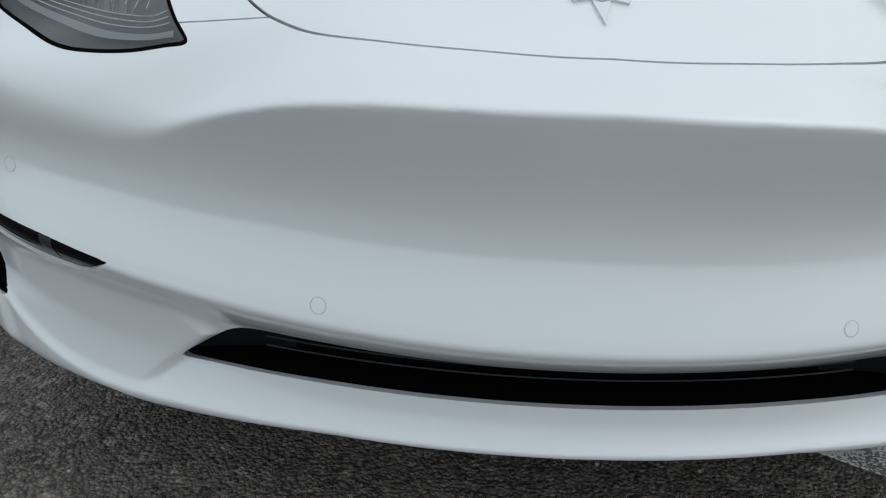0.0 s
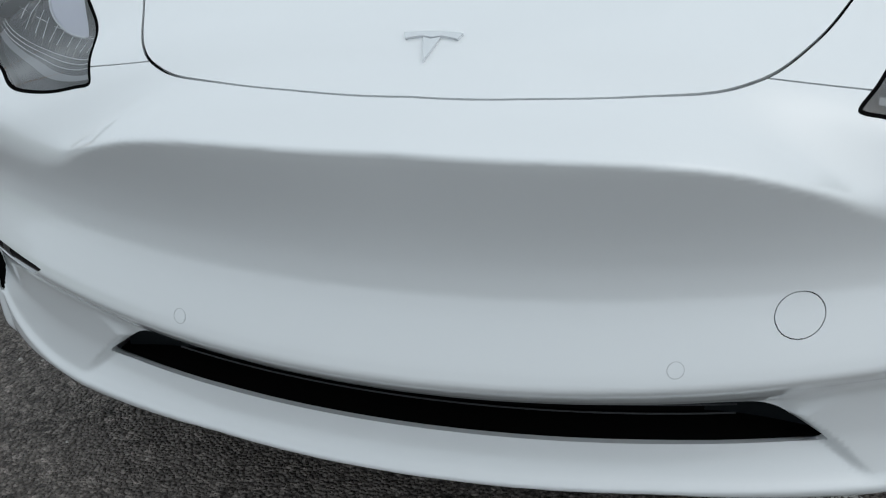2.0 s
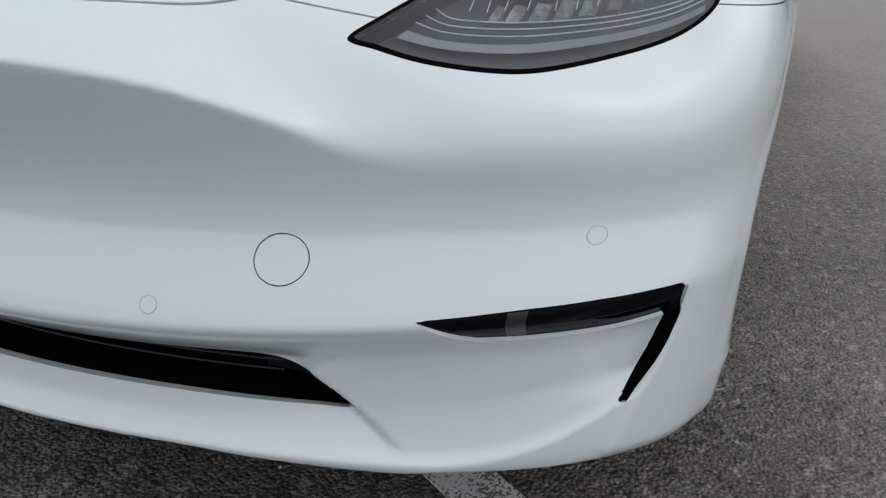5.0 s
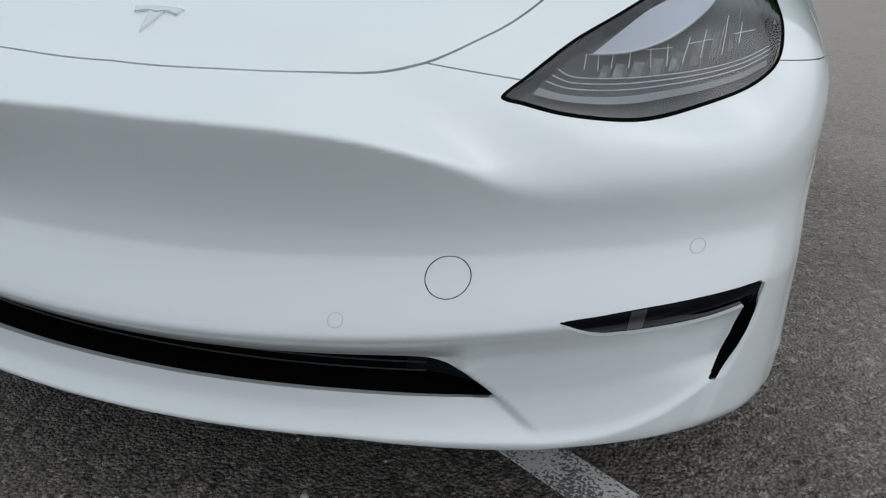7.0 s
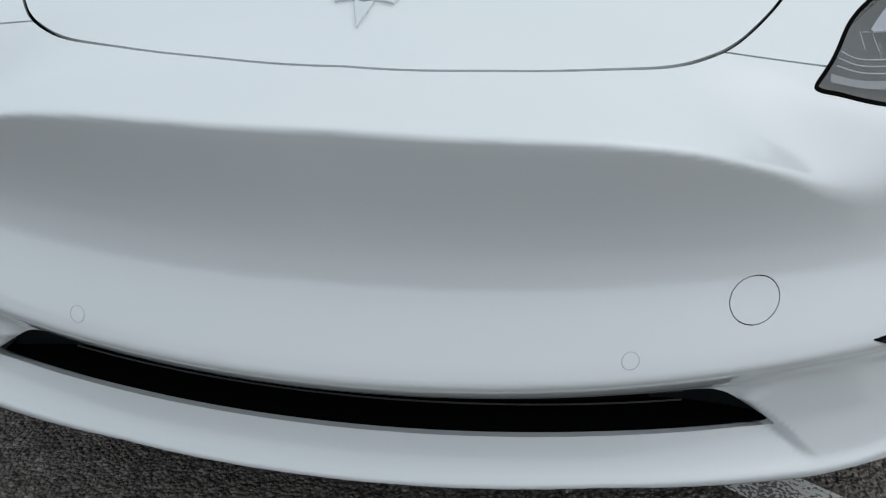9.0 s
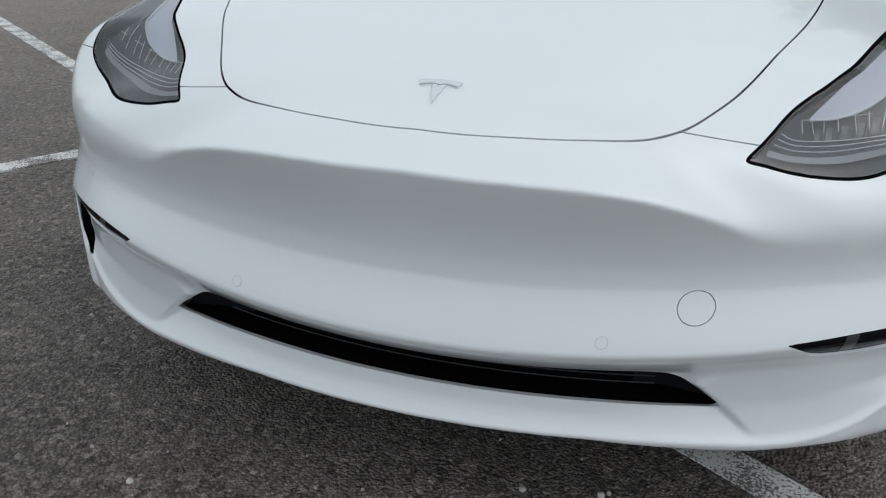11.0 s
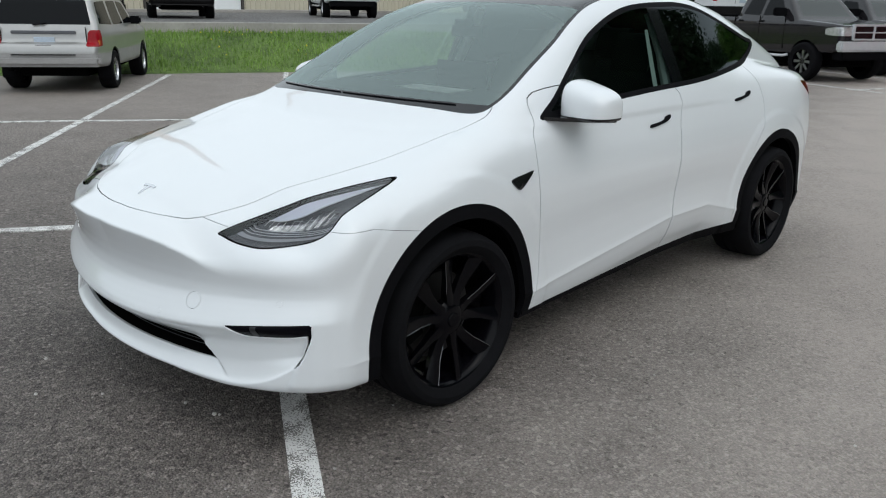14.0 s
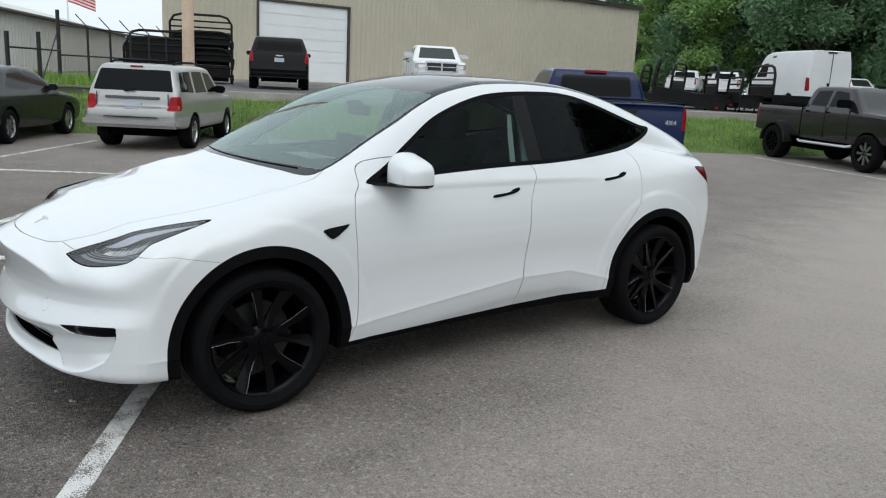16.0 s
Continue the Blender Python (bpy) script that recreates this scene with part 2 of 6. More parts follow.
def panel(name, V, T, f, material, parent, label="", depth=0.012, sides=True):
    """A sheet of the body with normals from the field f and its edges turned inwards."""
    if len(T) == 0:
        return None
    V, T = tidy(V, T)
    N = -gradient(f, V, 0.003)
    N /= np.maximum(np.linalg.norm(N, axis=1), 1e-9)[:, None]
    if depth:
        e = edges_of(T)
        keep = (np.abs(V[e[:, 0], 0]) > 1e-4) | (np.abs(V[e[:, 1], 0]) > 1e-4)
        e = e[keep]
        a, b = e[:, 0], e[:, 1]
        way = np.cross(V[b] - V[a], N[a])
        way /= np.maximum(np.linalg.norm(way, axis=1), 1e-9)[:, None]
        n0, k = len(V), len(e)
        V = np.concatenate([V, V[a], V[b], V[b] - N[b] * depth, V[a] - N[a] * depth])
        N = np.concatenate([N, way, way, way, way])
        i = np.arange(k)
        T = np.concatenate([T, np.stack([n0 + k + i, n0 + i, n0 + 3 * k + i], 1), np.stack([n0 + k + i, n0 + 3 * k + i, n0 + 2 * k + i], 1)])
    return from_arrays(name, V, T, material, parent, label, N)


def empty(name, label, category, group="", at=None):
    ob = new(name)
    if at is not None:
        ob.matrix_world = at
    return tagged(ob, label, category, group)


def part(name, bm, material, parent, label="", smooth=False, bevel=0.0, m=None):
    """Links a bmesh as one mesh object under a thing or a part."""
    if bevel:
        bmesh.ops.bevel(bm, geom=list(bm.edges), offset=bevel, segments=2, affect="EDGES", clamp_overlap=True)
    if m is not None:
        bm.transform(m)
    me = bpy.data.meshes.new(name)
    bm.normal_update()
    bm.to_mesh(me)
    bm.free()
    me.materials.append(material)
    if smooth:
        me.polygons.foreach_set("use_smooth", [True] * len(me.polygons))
        me.set_sharp_from_angle(angle=radians(38))
    ob = new(name, me)
    if parent:
        ob.parent = parent
    return tagged(ob, label) if label else ob


def box(x0, x1, y0, y1, z0, z1):
    bm = bmesh.new()
    bmesh.ops.create_cube(bm, size=1)
    bm.transform(Matrix.Translation(((x0 + x1) / 2, (y0 + y1) / 2, (z0 + z1) / 2)) @ Matrix.Diagonal((x1 - x0, y1 - y0, z1 - z0, 1)))
    return bm


def lathe(profile, n=48, axis="x"):
    """A turned body from (radius, offset along the axis) pairs."""
    bm = bmesh.new()
    rows = []
    for i in range(n):
        a = 2 * math.pi * i / n
        rows.append([bm.verts.new((o, r * math.cos(a), r * math.sin(a))) for r, o in profile])
    for i in range(n):
        p, q = rows[i], rows[(i + 1) % n]
        for j in range(len(profile) - 1):
            bm.faces.new((p[j], p[j + 1], q[j + 1], q[j]))
    bmesh.ops.recalc_face_normals(bm, faces=list(bm.faces))
    return bm


def prism(outline, lo, hi, axis="x"):
    """A 2D outline given depth: outline in (y, z) for axis x, (x, z) for axis y, (x, y) for axis z."""
    bm = bmesh.new()
    put = {"x": lambda p, d: (d, p[0], p[1]), "y": lambda p, d: (p[0], d, p[1]), "z": lambda p, d: (p[0], p[1], d)}[axis]
    a, b = [bm.verts.new(put(p, lo)) for p in outline], [bm.verts.new(put(p, hi)) for p in outline]
    bm.faces.new(a)
    bm.faces.new(b[::-1])
    for i in range(len(outline)):
        j = (i + 1) % len(outline)
        bm.faces.new((a[i], b[i], b[j], a[j]))
    bmesh.ops.recalc_face_normals(bm, faces=list(bm.faces))
    return bm


def tube(points, radius, n=8):
    """A round bar along a line of 3D points."""
    bm = bmesh.new()
    P = [Vector(p) for p in points]
    rings = []
    for i, p in enumerate(P):
        d = (P[min(i + 1, len(P) - 1)] - P[max(i - 1, 0)]).normalized()
        s = d.orthogonal().normalized() if not rings else (side - d * side.dot(d)).normalized()
        side = s
        t = d.cross(s)
        r = radius[i] if isinstance(radius, (list, tuple)) else radius
        rings.append([bm.verts.new(p + (s * math.cos(2 * math.pi * k / n) + t * math.sin(2 * math.pi * k / n)) * r) for k in range(n)])
    for a, b in zip(rings[:-1], rings[1:]):
        for k in range(n):
            bm.faces.new((a[k], a[(k + 1) % n], b[(k + 1) % n], b[k]))
    bm.faces.new(rings[0][::-1])
    bm.faces.new(rings[-1])
    return bm


def merge(*parts):
    bm = bmesh.new()
    for p in parts:
        me = bpy.data.meshes.new("tmp")
        p.to_mesh(me)
        p.free()
        bm.from_mesh(me)
        bpy.data.meshes.remove(me)
    return bm


def welded(*parts):
    """Adjoining pieces joined into one sheet."""
    bm = merge(*parts)
    bmesh.ops.remove_doubles(bm, verts=list(bm.verts), dist=1e-5)
    bmesh.ops.recalc_face_normals(bm, faces=list(bm.faces))
    return bm


# ---- the white car ----
AXLE_F, AXLE_R, AXLE_Z, TYRE_R = 0.791, 3.681, 0.352, 0.354
nose = spline([(0.30, -0.10), (0.43, -0.1645), (0.445, -0.1605), (0.47, -0.1505), (0.50, -0.1375), (0.525, -0.1275), (0.55, -0.1205), (0.58, -0.1185), (0.62, -0.1225), (0.66, -0.1315), (0.71, -0.1465), (0.74, -0.1555), (0.78, -0.164), (0.9, -0.168)])
recess = spline([(-0.2, 0.0), (0.0, 0.0), (0.04, 0.003), (0.09, 0.0105), (0.14, 0.0195), (0.19, 0.029), (0.25, 0.042), (0.32, 0.054), (0.50, 0.059), (0.62, 0.0565), (0.72, 0.0525), (0.80, 0.0475), (0.86, 0.041), (0.89, 0.035), (0.91, 0.0298), (0.923, 0.0277), (0.94, 0.0272), (0.97, 0.0285), (1.0, 0.032), (1.05, 0.045), (1.5, 0.16)])
ledge = spline([(-0.2, 0.0), (0.0, 0.0), (0.04, 0.003), (0.09, 0.011), (0.14, 0.021), (0.20, 0.030), (0.28, 0.0355), (0.40, 0.0375), (0.65, 0.0385), (0.74, 0.0385), (0.81, 0.0380), (0.86, 0.0365), (0.89, 0.0335), (0.91, 0.0298), (0.923, 0.0277), (0.94, 0.0272), (0.97, 0.0285), (1.0, 0.032), (1.05, 0.045), (1.5, 0.16)])
deck = spline([(-0.3, 0.683), (-0.15, 0.7535), (-0.075, 0.790), (0.0, 0.818), (0.053, 0.842), (0.15, 0.876), (0.3, 0.918), (0.6, 0.985), (1.0, 1.06), (1.3, 1.12), (1.6, 1.20), (2.0, 1.25), (3.4, 1.28), (4.0, 1.22), (4.2, 1.20), (4.45, 1.165), (4.7, 1.08)])
fall = spline([(-0.3, 0.6), (-0.15, 0.6), (-0.05, 0.55), (0.03, 0.305), (0.08, 0.245), (0.15, 0.21), (0.3, 0.075), (0.45, 0.07), (0.6, 0.068), (0.8, 0.04), (0.95, 0.016), (1.1, 0.02), (1.3, 0.05), (2.0, 0.08), (4.7, 0.10)])
girth = spline([(0.0, 0.965), (0.25, 0.975), (0.5, 0.973), (0.8, 0.972), (1.1, 0.957), (1.3, 0.946), (2.0, 0.942), (2.8, 0.942), (3.2, 0.948), (3.67, 0.964), (4.0, 0.958), (4.3, 0.918), (4.55, 0.845), (4.8, 0.75)])
flank = spline([(0.2, -0.05), (0.25, -0.026), (0.30, -0.013), (0.345, -0.004), (0.353, -0.0015), (0.361, -0.0035), (0.378, -0.0064), (0.42, -0.009), (0.47, -0.0105), (0.53, -0.0104), (0.60, -0.007), (0.68, -0.002), (0.75, -0.001), (0.83, -0.008), (0.9, -0.022), (0.965, -0.043), (1.02, -0.064), (1.08, -0.095), (1.2, -0.17)])
bow = spline([(0.8, 1.00), (0.9, 1.06), (1.2, 1.222), (1.5, 1.382), (1.8, 1.515), (2.1, 1.592), (2.4, 1.634), (2.7, 1.642), (3.0, 1.632), (3.4, 1.578), (3.8, 1.482), (4.2, 1.352), (4.45, 1.255), (4.7, 1.10)])
cabin = spline([(0.9, 0.78), (1.2, 0.825), (1.6, 0.85), (2.4, 0.855), (3.0, 0.842), (3.5, 0.80), (3.9, 0.745), (4.3, 0.68), (4.7, 0.58)])
tail = spline([(0.2, 4.50), (0.35, 4.57), (0.6, 4.62), (0.8, 4.63), (0.95, 4.60), (1.08, 4.57), (1.2, 4.5)])
crest = spline([(0.0, 0.006), (0.42, 0.007), (0.50, 0.012), (0.58, 0.028), (0.68, 0.046), (0.80, 0.06), (1.0, 0.09)])
brow = spline([(0.0, 0.0), (0.12, 0.004), (0.22, 0.005), (0.32, 0.006), (0.42, 0.005), (0.52, 0.002), (0.62, 0.0), (1.2, 0.0)])
even = spline([(0.0, 0.5), (0.26, 0.52), (0.36, 0.64), (0.46, 0.85), (0.56, 0.97), (0.68, 1.0), (1.2, 1.0)])


def ramp(t):
    """A soft step from 0 to 1."""
    t = np.clip(t, 0, 1)
    return t * t * (3 - 2 * t)


def lower_body(x, y, z):
    ax = np.abs(x)
    zf = 0.439 + 0.081 * np.minimum(ax, 0.92)**2
    t = (z - zf) / (0.74 - zf)
    up = nose(np.where(z > zf, 0.43 + np.minimum(t, 1) * 0.31 + np.maximum(z - 0.74, 0), 0.43))
    w = (zf - z) / (zf - 0.25)
    # the scoop behind the lip ends in a crease that runs on from the grille's end
    s = ramp((ax - 0.553 + 1.15 * (z - 0.32)) / (0.030 + 0.14 * np.clip((z - 0.375) / 0.05, 0, 1)))
    # the lip sweeps up to the air slot; its outer wall stands in the slot's line
    w_ = np.maximum(w + 0.34 * np.maximum((ax - 0.64) / 0.225, 0)**2.2 * ramp((w - 0.3) / 0.3), -0.1)
    w_ = np.minimum(w_, np.maximum(w, 0.95))
    wall = 1 - ramp((ax - 0.860 - 0.30 * (z - 0.355)) / 0.026) * ramp((0.99 - w) / 0.16)
    front = up + (recess(w_) * (1 - s) + ledge(w_) * s - 0.016 * np.clip((ax - 0.33) / 0.3, 0, 1) * ramp((w_ - 0.55) / 0.4)) * wall - brow(ax) * np.clip((z - 0.60) / 0.13, 0, 1) + 0.3 * ax**2 + 5 * np.maximum(ax - 0.72, 0)**3
    g = (y - front) * 0.88
    top = (deck(y) - fall(y) * even(ax) * ax**2.4 - z) * 0.93
    rise = np.clip(0.035 + 0.107 * (y - 1.59), 0, 0.125) * np.clip((y - 1.1) / 0.25, 0, 1) * np.clip((3.35 - y) / 0.5, 0, 1)
    side = girth(y) + flank(z - rise * np.clip((0.80 - z) / 0.30, 0, 1)) * np.clip((y + 0.1) * 1.6, 0.3, 1) - ax
    side = side - 0.5 * np.minimum(flank(z), 0) * ramp((y - 3.6) / 0.5) * ramp((z - 0.8) / 0.15)
    near = np.minimum(np.hypot(y - AXLE_F, z - AXLE_Z), np.hypot(y - AXLE_R, z - AXLE_Z))
    side = side + 0.006 * ramp((0.60 - near) / 0.04)
    g = smin(g, top, crest(ax))
    g = smin(g, side, 0.055 + 0.065 * np.clip((z - 0.6) / 0.3, 0, 1))
    g = smin(g, tail(z) - 0.38 * ax**2 - y, 0.08)
    return smin(g, z - 0.2535 + 0.009 * np.clip((ax - 0.35) / 0.25, 0, 1), 0.005 + 0.06 * np.clip((ax - 0.6) / 0.3, 0, 1) * np.clip(1.6 - y / 0.3, 0, 1))


def cabin_body(x, y, z):
    ax = np.abs(x)
    lead = 0.12 * ax**2 * np.clip((2.6 - y) / 0.9, 0, 1) - 0.25 * ax**2 * np.clip((y - 3.0) / 0.8, 0, 1)
    roof = (bow(y - lead) - 0.09 * ax**2 - z) * 0.9
    side = (cabin(y) - 0.46 * (z - 1.08) - 0.12 * (z - 1.08)**2 - ax) * 0.88
    return smin(smin(roof, side, 0.08), z - 1.045, 0.02)


def body_field(x, y, z):
    return smax(lower_body(x, y, z), cabin_body(x, y, z), 0.03)


def build_car():
    car = empty("car", "white electric crossover with black wheels parked across bays", "car")
    xs = np.concatenate([np.arange(-0.012, 0.44, 0.0125), np.arange(0.44, 0.96, 0.0085), np.arange(0.96, 1.03, 0.012)])
    ys = np.concatenate([np.arange(-0.204, 0.2, 0.0075), np.arange(0.2, 0.62, 0.012), np.arange(0.62, 4.75, 0.024)])
    zs = np.concatenate([np.arange(0.215, 0.235, 0.005), np.arange(0.235, 0.30, 0.0036), np.arange(0.30, 0.5, 0.005), np.arange(0.5, 0.62, 0.0125), np.arange(0.62, 0.80, 0.0065), np.arange(0.80, 1.68, 0.0125)])
    V, T = skin(body_field, xs, ys, zs)
    V, T, _ = split(V, T, -V[:, 0])
    V[np.abs(V[:, 0]) < 1e-4, 0] = 0
    f = body_field

    def take(T, phi_of, back=False):
        nonlocal V
        V, low, high = split(V, T, phi_of(V))
        return (high, low) if back else (low, high)

    def islands(W, S):
        """The separate pieces of a mesh."""
        mark = np.arange(len(W))
        while True:
            low = mark[S].min(1)
            nxt = mark.copy()
            np.minimum.at(nxt, S.ravel(), np.repeat(low, 3))
            nxt = nxt[nxt]
            if (nxt == mark).all():
                break
            mark = nxt
        return [tidy(W, S[mark[S[:, 0]] == k]) for k in np.unique(mark[S[:, 0]]) if (mark[S[:, 0]] == k).sum() > 6]

    def sheet(name, T, material, label="", both=True, depth=0.012, shift=0.0):
        W, S = tidy(V, T)
        if shift:
            g = gradient(f, W, 0.003)
            W = W + g / np.linalg.norm(g, axis=1)[:, None] * shift
        if both == "pair":
            panel(name, W, S, f, material, car, label, depth)
            W2, S2 = W * (-1, 1, 1), S[:, ::-1]
            return panel(name, W2, S2, f, material, car, label, depth)
        W, S = mirror(W, S)
        return panel(name, W, S, f, material, car, label, depth)

    def region(outline, cols, keep=None):
        """Signed distance of the vertices to an outline in two of their coordinates."""
        def phi(V):
            Q, d = V[:, cols], np.ones(len(V))
            close = ((Q > outline.min(0) - 0.08) & (Q < outline.max(0) + 0.08)).all(1)
            d[close] = inside(Q[close], outline)
            return d if keep is None else np.maximum(d, keep(V))
        return phi

    def grown(phi, w):
        return lambda V: phi(V) - w

    # wheel openings and cladding
    def arch(r, low=0.0):
        def phi(V):
            d = np.minimum(np.hypot(V[:, 1] - AXLE_F, V[:, 2] - AXLE_Z + 0.005), np.hypot(V[:, 1] - AXLE_R, V[:, 2] - AXLE_Z)) - r
            return np.maximum(d, 0.55 - V[:, 0])
        return phi
    _, rest = take(T, arch(0.418))
    flare, rest = take(rest, arch(0.474))
    sheet("arch_cladding", flare, BLACK_TRIM, "black plastic wheel arch cladding", "pair", 0.03, 0.0)
    sill = lambda V: np.maximum.reduce([V[:, 2] - (0.272 + 0.021 * (V[:, 1] - 1.26)), 0.3 - V[:, 1], V[:, 1] - 4.1])
    rocker, rest = take(rest, sill)
    sheet("rocker", rocker, BLACK_TRIM, "black plastic sill cladding", "pair", 0.0)
    under, rest = take(rest, lambda V: np.maximum(V[:, 2] - 0.2375, 0.02 - V[:, 1] + 0.3 * V[:, 0]**2))
    for P, Q in islands(*tidy(V, under)):
        for s in (1, -1):
            from_arrays("underbody", P * (s, 1, 1), Q if s > 0 else Q[:, ::-1], BLACK_TRIM, car, "black plastic undertray")
    # glass
    side_only = lambda V: 0.45 - V[:, 0]
    dlo = loop([(1.385, 1.072), (1.52, 1.155), (1.70, 1.275), (1.95, 1.42), (2.33, 1.533), (2.78, 1.562), (3.05, 1.550), (3.28, 1.502), (3.55, 1.422), (3.76, 1.363), (3.875, 1.343), (3.79, 1.285), (3.55, 1.220), (3.25, 1.180), (2.83, 1.145), (2.30, 1.126), (1.90, 1.105), (1.55, 1.08)])
    win = region(dlo, [1, 2], side_only)
    daylight, rest = take(rest, win)
    pane, frame_ = take(daylight, grown(win, -0.024))
    sheet("window_trim", frame_, BLACK_TRIM, "black window surround", "pair", 0.006)
    post = lambda V: np.abs(V[:, 1] - 2.60) - 0.055
    pillar, pane = take(pane, post)
    sheet("pillar_cover", pillar, WHEEL_BLACK, "gloss black door pillar", "pair", 0.0)
    front_glass, rear_glass = take(pane, lambda V: V[:, 1] - 2.60)
    sheet("front_door_glass", front_glass, GLASS_DOOR, "lightly tinted door glass", "pair", 0.0)
    quarter, rear_glass = take(rear_glass, lambda V: 3.46 - V[:, 1])
    sheet("rear_door_glass", rear_glass, GLASS_DARK, "dark tinted door glass", "pair", 0.0)
    sheet("quarter_glass", quarter, GLASS_DARK, "dark tinted quarter glass", "pair", 0.0, 0.004)
    up_only = lambda V: 1.04 - V[:, 2]
    top = loop([(0, 1.01), (0.31, 1.03), (0.55, 1.075), (0.67, 1.105), (0.728, 1.14), (0.744, 1.20), (0.745, 1.29), (0.728, 1.43), (0.688, 1.666), (0.64, 1.85), (0.59, 2.05), (0.56, 2.3), (0.545, 2.7), (0.55, 3.3), (0.55, 3.8), (0.54, 4.2), (0.50, 4.36), (0.3, 4.42), (0, 4.44), (-0.3, 4.42), (-0.3, 2.7), (-0.31, 1.03)])
    roofglass = region(top, [0, 1], up_only)
    glassy, rest = take(rest, roofglass)
    screen, roof = take(glassy, lambda V: V[:, 1] - 1.90 - 0.2 * V[:, 0]**2)
    screen, band = take(screen, lambda V: -np.minimum(V[:, 1] - 1.05 - 0.26 * V[:, 0]**2, -grown(roofglass, -0.013)(V)))
    sheet("windscreen", screen, GLASS_SCREEN, "clear windscreen glass", True, 0.0)
    sheet("windscreen_band", band, BLACK_GLOSS, "black printed windscreen border", True, 0.004)
    sheet("roof_glass", roof, GLASS_ROOF, "dark glass roof", True, 0.004)
    # lamps
    lamp = loop([(0.528, 0.768), (0.552, 0.79), (0.60, 0.826), (0.65, 0.855), (0.69, 0.879), (0.75, 0.910), (0.795, 0.928), (0.823, 0.9365), (0.846, 0.930), (0.874, 0.89), (0.890, 0.85), (0.888, 0.808), (0.862, 0.780), (0.82, 0.761), (0.76, 0.747), (0.70, 0.741), (0.62, 0.747), (0.56, 0.759)])
    head = region(lamp, [0, 2], lambda V: V[:, 1] - 0.62)
    lens, rest = take(rest, head)
    rim, lens = take(lens, lambda V: -grown(head, -0.0044)(V))
    sheet("headlight_seal", rim, GAP, "", "pair", 0.01)
    lens_mesh = tidy(V, lens)
    sheet("headlight_lens", lens, GLASS_LENS, "clear headlight lens", "pair", 0.0)
    # lower openings
    ahead = lambda V: V[:, 1] - 0.35
    mouth = loop([(0, 0.390), (0.2, 0.393), (0.36, 0.397), (0.43, 0.397), (0.475, 0.387), (0.52, 0.358), (0.558, 0.326), (0.50, 0.323), (0.4, 0.322), (0.2, 0.3215), (0, 0.3215), (-0.2, 0.3215), (-0.2, 0.393)])
    hole = region(mouth, [0, 2], ahead)
    grille_hole, rest = take(rest, hole)
    fog = np.array([(0.640, 0.4805), (0.69, 0.4877), (0.725, 0.4935), (0.76, 0.499), (0.828, 0.5075), (0.878, 0.512), (0.917, 0.515), (0.914, 0.495), (0.9105, 0.472), (0.893, 0.4655), (0.847, 0.457), (0.80, 0.4525), (0.743, 0.4465), (0.703, 0.4445), (0.684, 0.4505), (0.666, 0.4635), (0.652, 0.4735)])
    fogphi = region(fog, [0, 2], ahead)
    foglens, rest = take(rest, fogphi)
    sheet("fog_lamp", foglens, FOG_BLACK, "dark smoked fog lamp", "pair", 0.0, 0.005)
    slot = loop([(0.897, 0.476), (0.904, 0.4785), (0.9125, 0.479), (0.908, 0.4515), (0.901, 0.4253), (0.891, 0.399), (0.878, 0.3716), (0.8685, 0.353), (0.8605, 0.3545), (0.866, 0.3725), (0.879, 0.411), (0.887, 0.4388)], 4)
    slothole, rest = take(rest, region(slot, [0, 2], ahead))
    sheet("air_slot", slothole, GAP, "black air curtain slot", "pair", 0.0, 0.009)
    # tail lamps
    tl = loop([(4.10, 1.085), (4.30, 1.075), (4.60, 1.06), (4.7, 0.99), (4.55, 0.95), (4.36, 0.935), (4.27, 0.96)])
    taillamp, rest = take(rest, region(tl, [1, 2], lambda V: 0.38 - V[:, 0]))
    sheet("tail_lamp", taillamp, TAIL_DARK, "dark red tail lamp", "pair", 0.006)
    gaps = []

    def cut_out(rest, phi, w=0.0013):
        piece, rest = take(rest, grown(phi, -w))
        gap, rest = take(rest, grown(phi, w))
        gaps.append(gap)
        return piece, rest
    # hood, doors, bumper
    hood = loop([(0, -0.069), (0.18, -0.056), (0.318, -0.020), (0.397, 0.016), (0.452, 0.068), (0.517, 0.179), (0.58, 0.31), (0.645, 0.5), (0.71, 0.8), (0.748, 1.05), (0.757, 1.16), (0.70, 1.22), (0.5, 1.2), (0, 1.15), (-0.3, 1.15), (-0.3, -0.03)])
    hoodphi = region(hood, [0, 1], lambda V: 0.6 - V[:, 2])
    bonnet, rest = cut_out(rest, hoodphi, 0.0019)
    sheet("hood", bonnet, PAINT_WHITE, "")
    door_f = loop([(1.345, 1.065), (1.305, 1.0), (1.287, 0.86), (1.305, 0.52), (1.302, 0.40), (1.29, 0.20), (1.8, 0.15), (2.42, 0.20), (2.43, 0.33), (2.452, 0.48), (2.475, 0.72), (2.50, 0.92), (2.54, 1.14), (1.9, 1.2), (1.4, 1.18)], 5)
    doorphi = region(door_f, [1, 2], lambda V: 0.6 - V[:, 0])
    df, rest = cut_out(rest, doorphi, 0.002)
    sheet("front_door", df, PAINT_WHITE, "", "pair")
    door_r = loop([(2.54, 1.2), (2.545, 1.14), (2.505, 0.92), (2.48, 0.72), (2.457, 0.48), (2.434, 0.33), (2.43, 0.20), (2.8, 0.1), (3.16, 0.2), (3.175, 0.36), (3.23, 0.55), (3.36, 0.76), (3.47, 0.88), (3.52, 1.05), (3.5, 1.18), (3.3, 1.3), (2.9, 1.3)], 5)
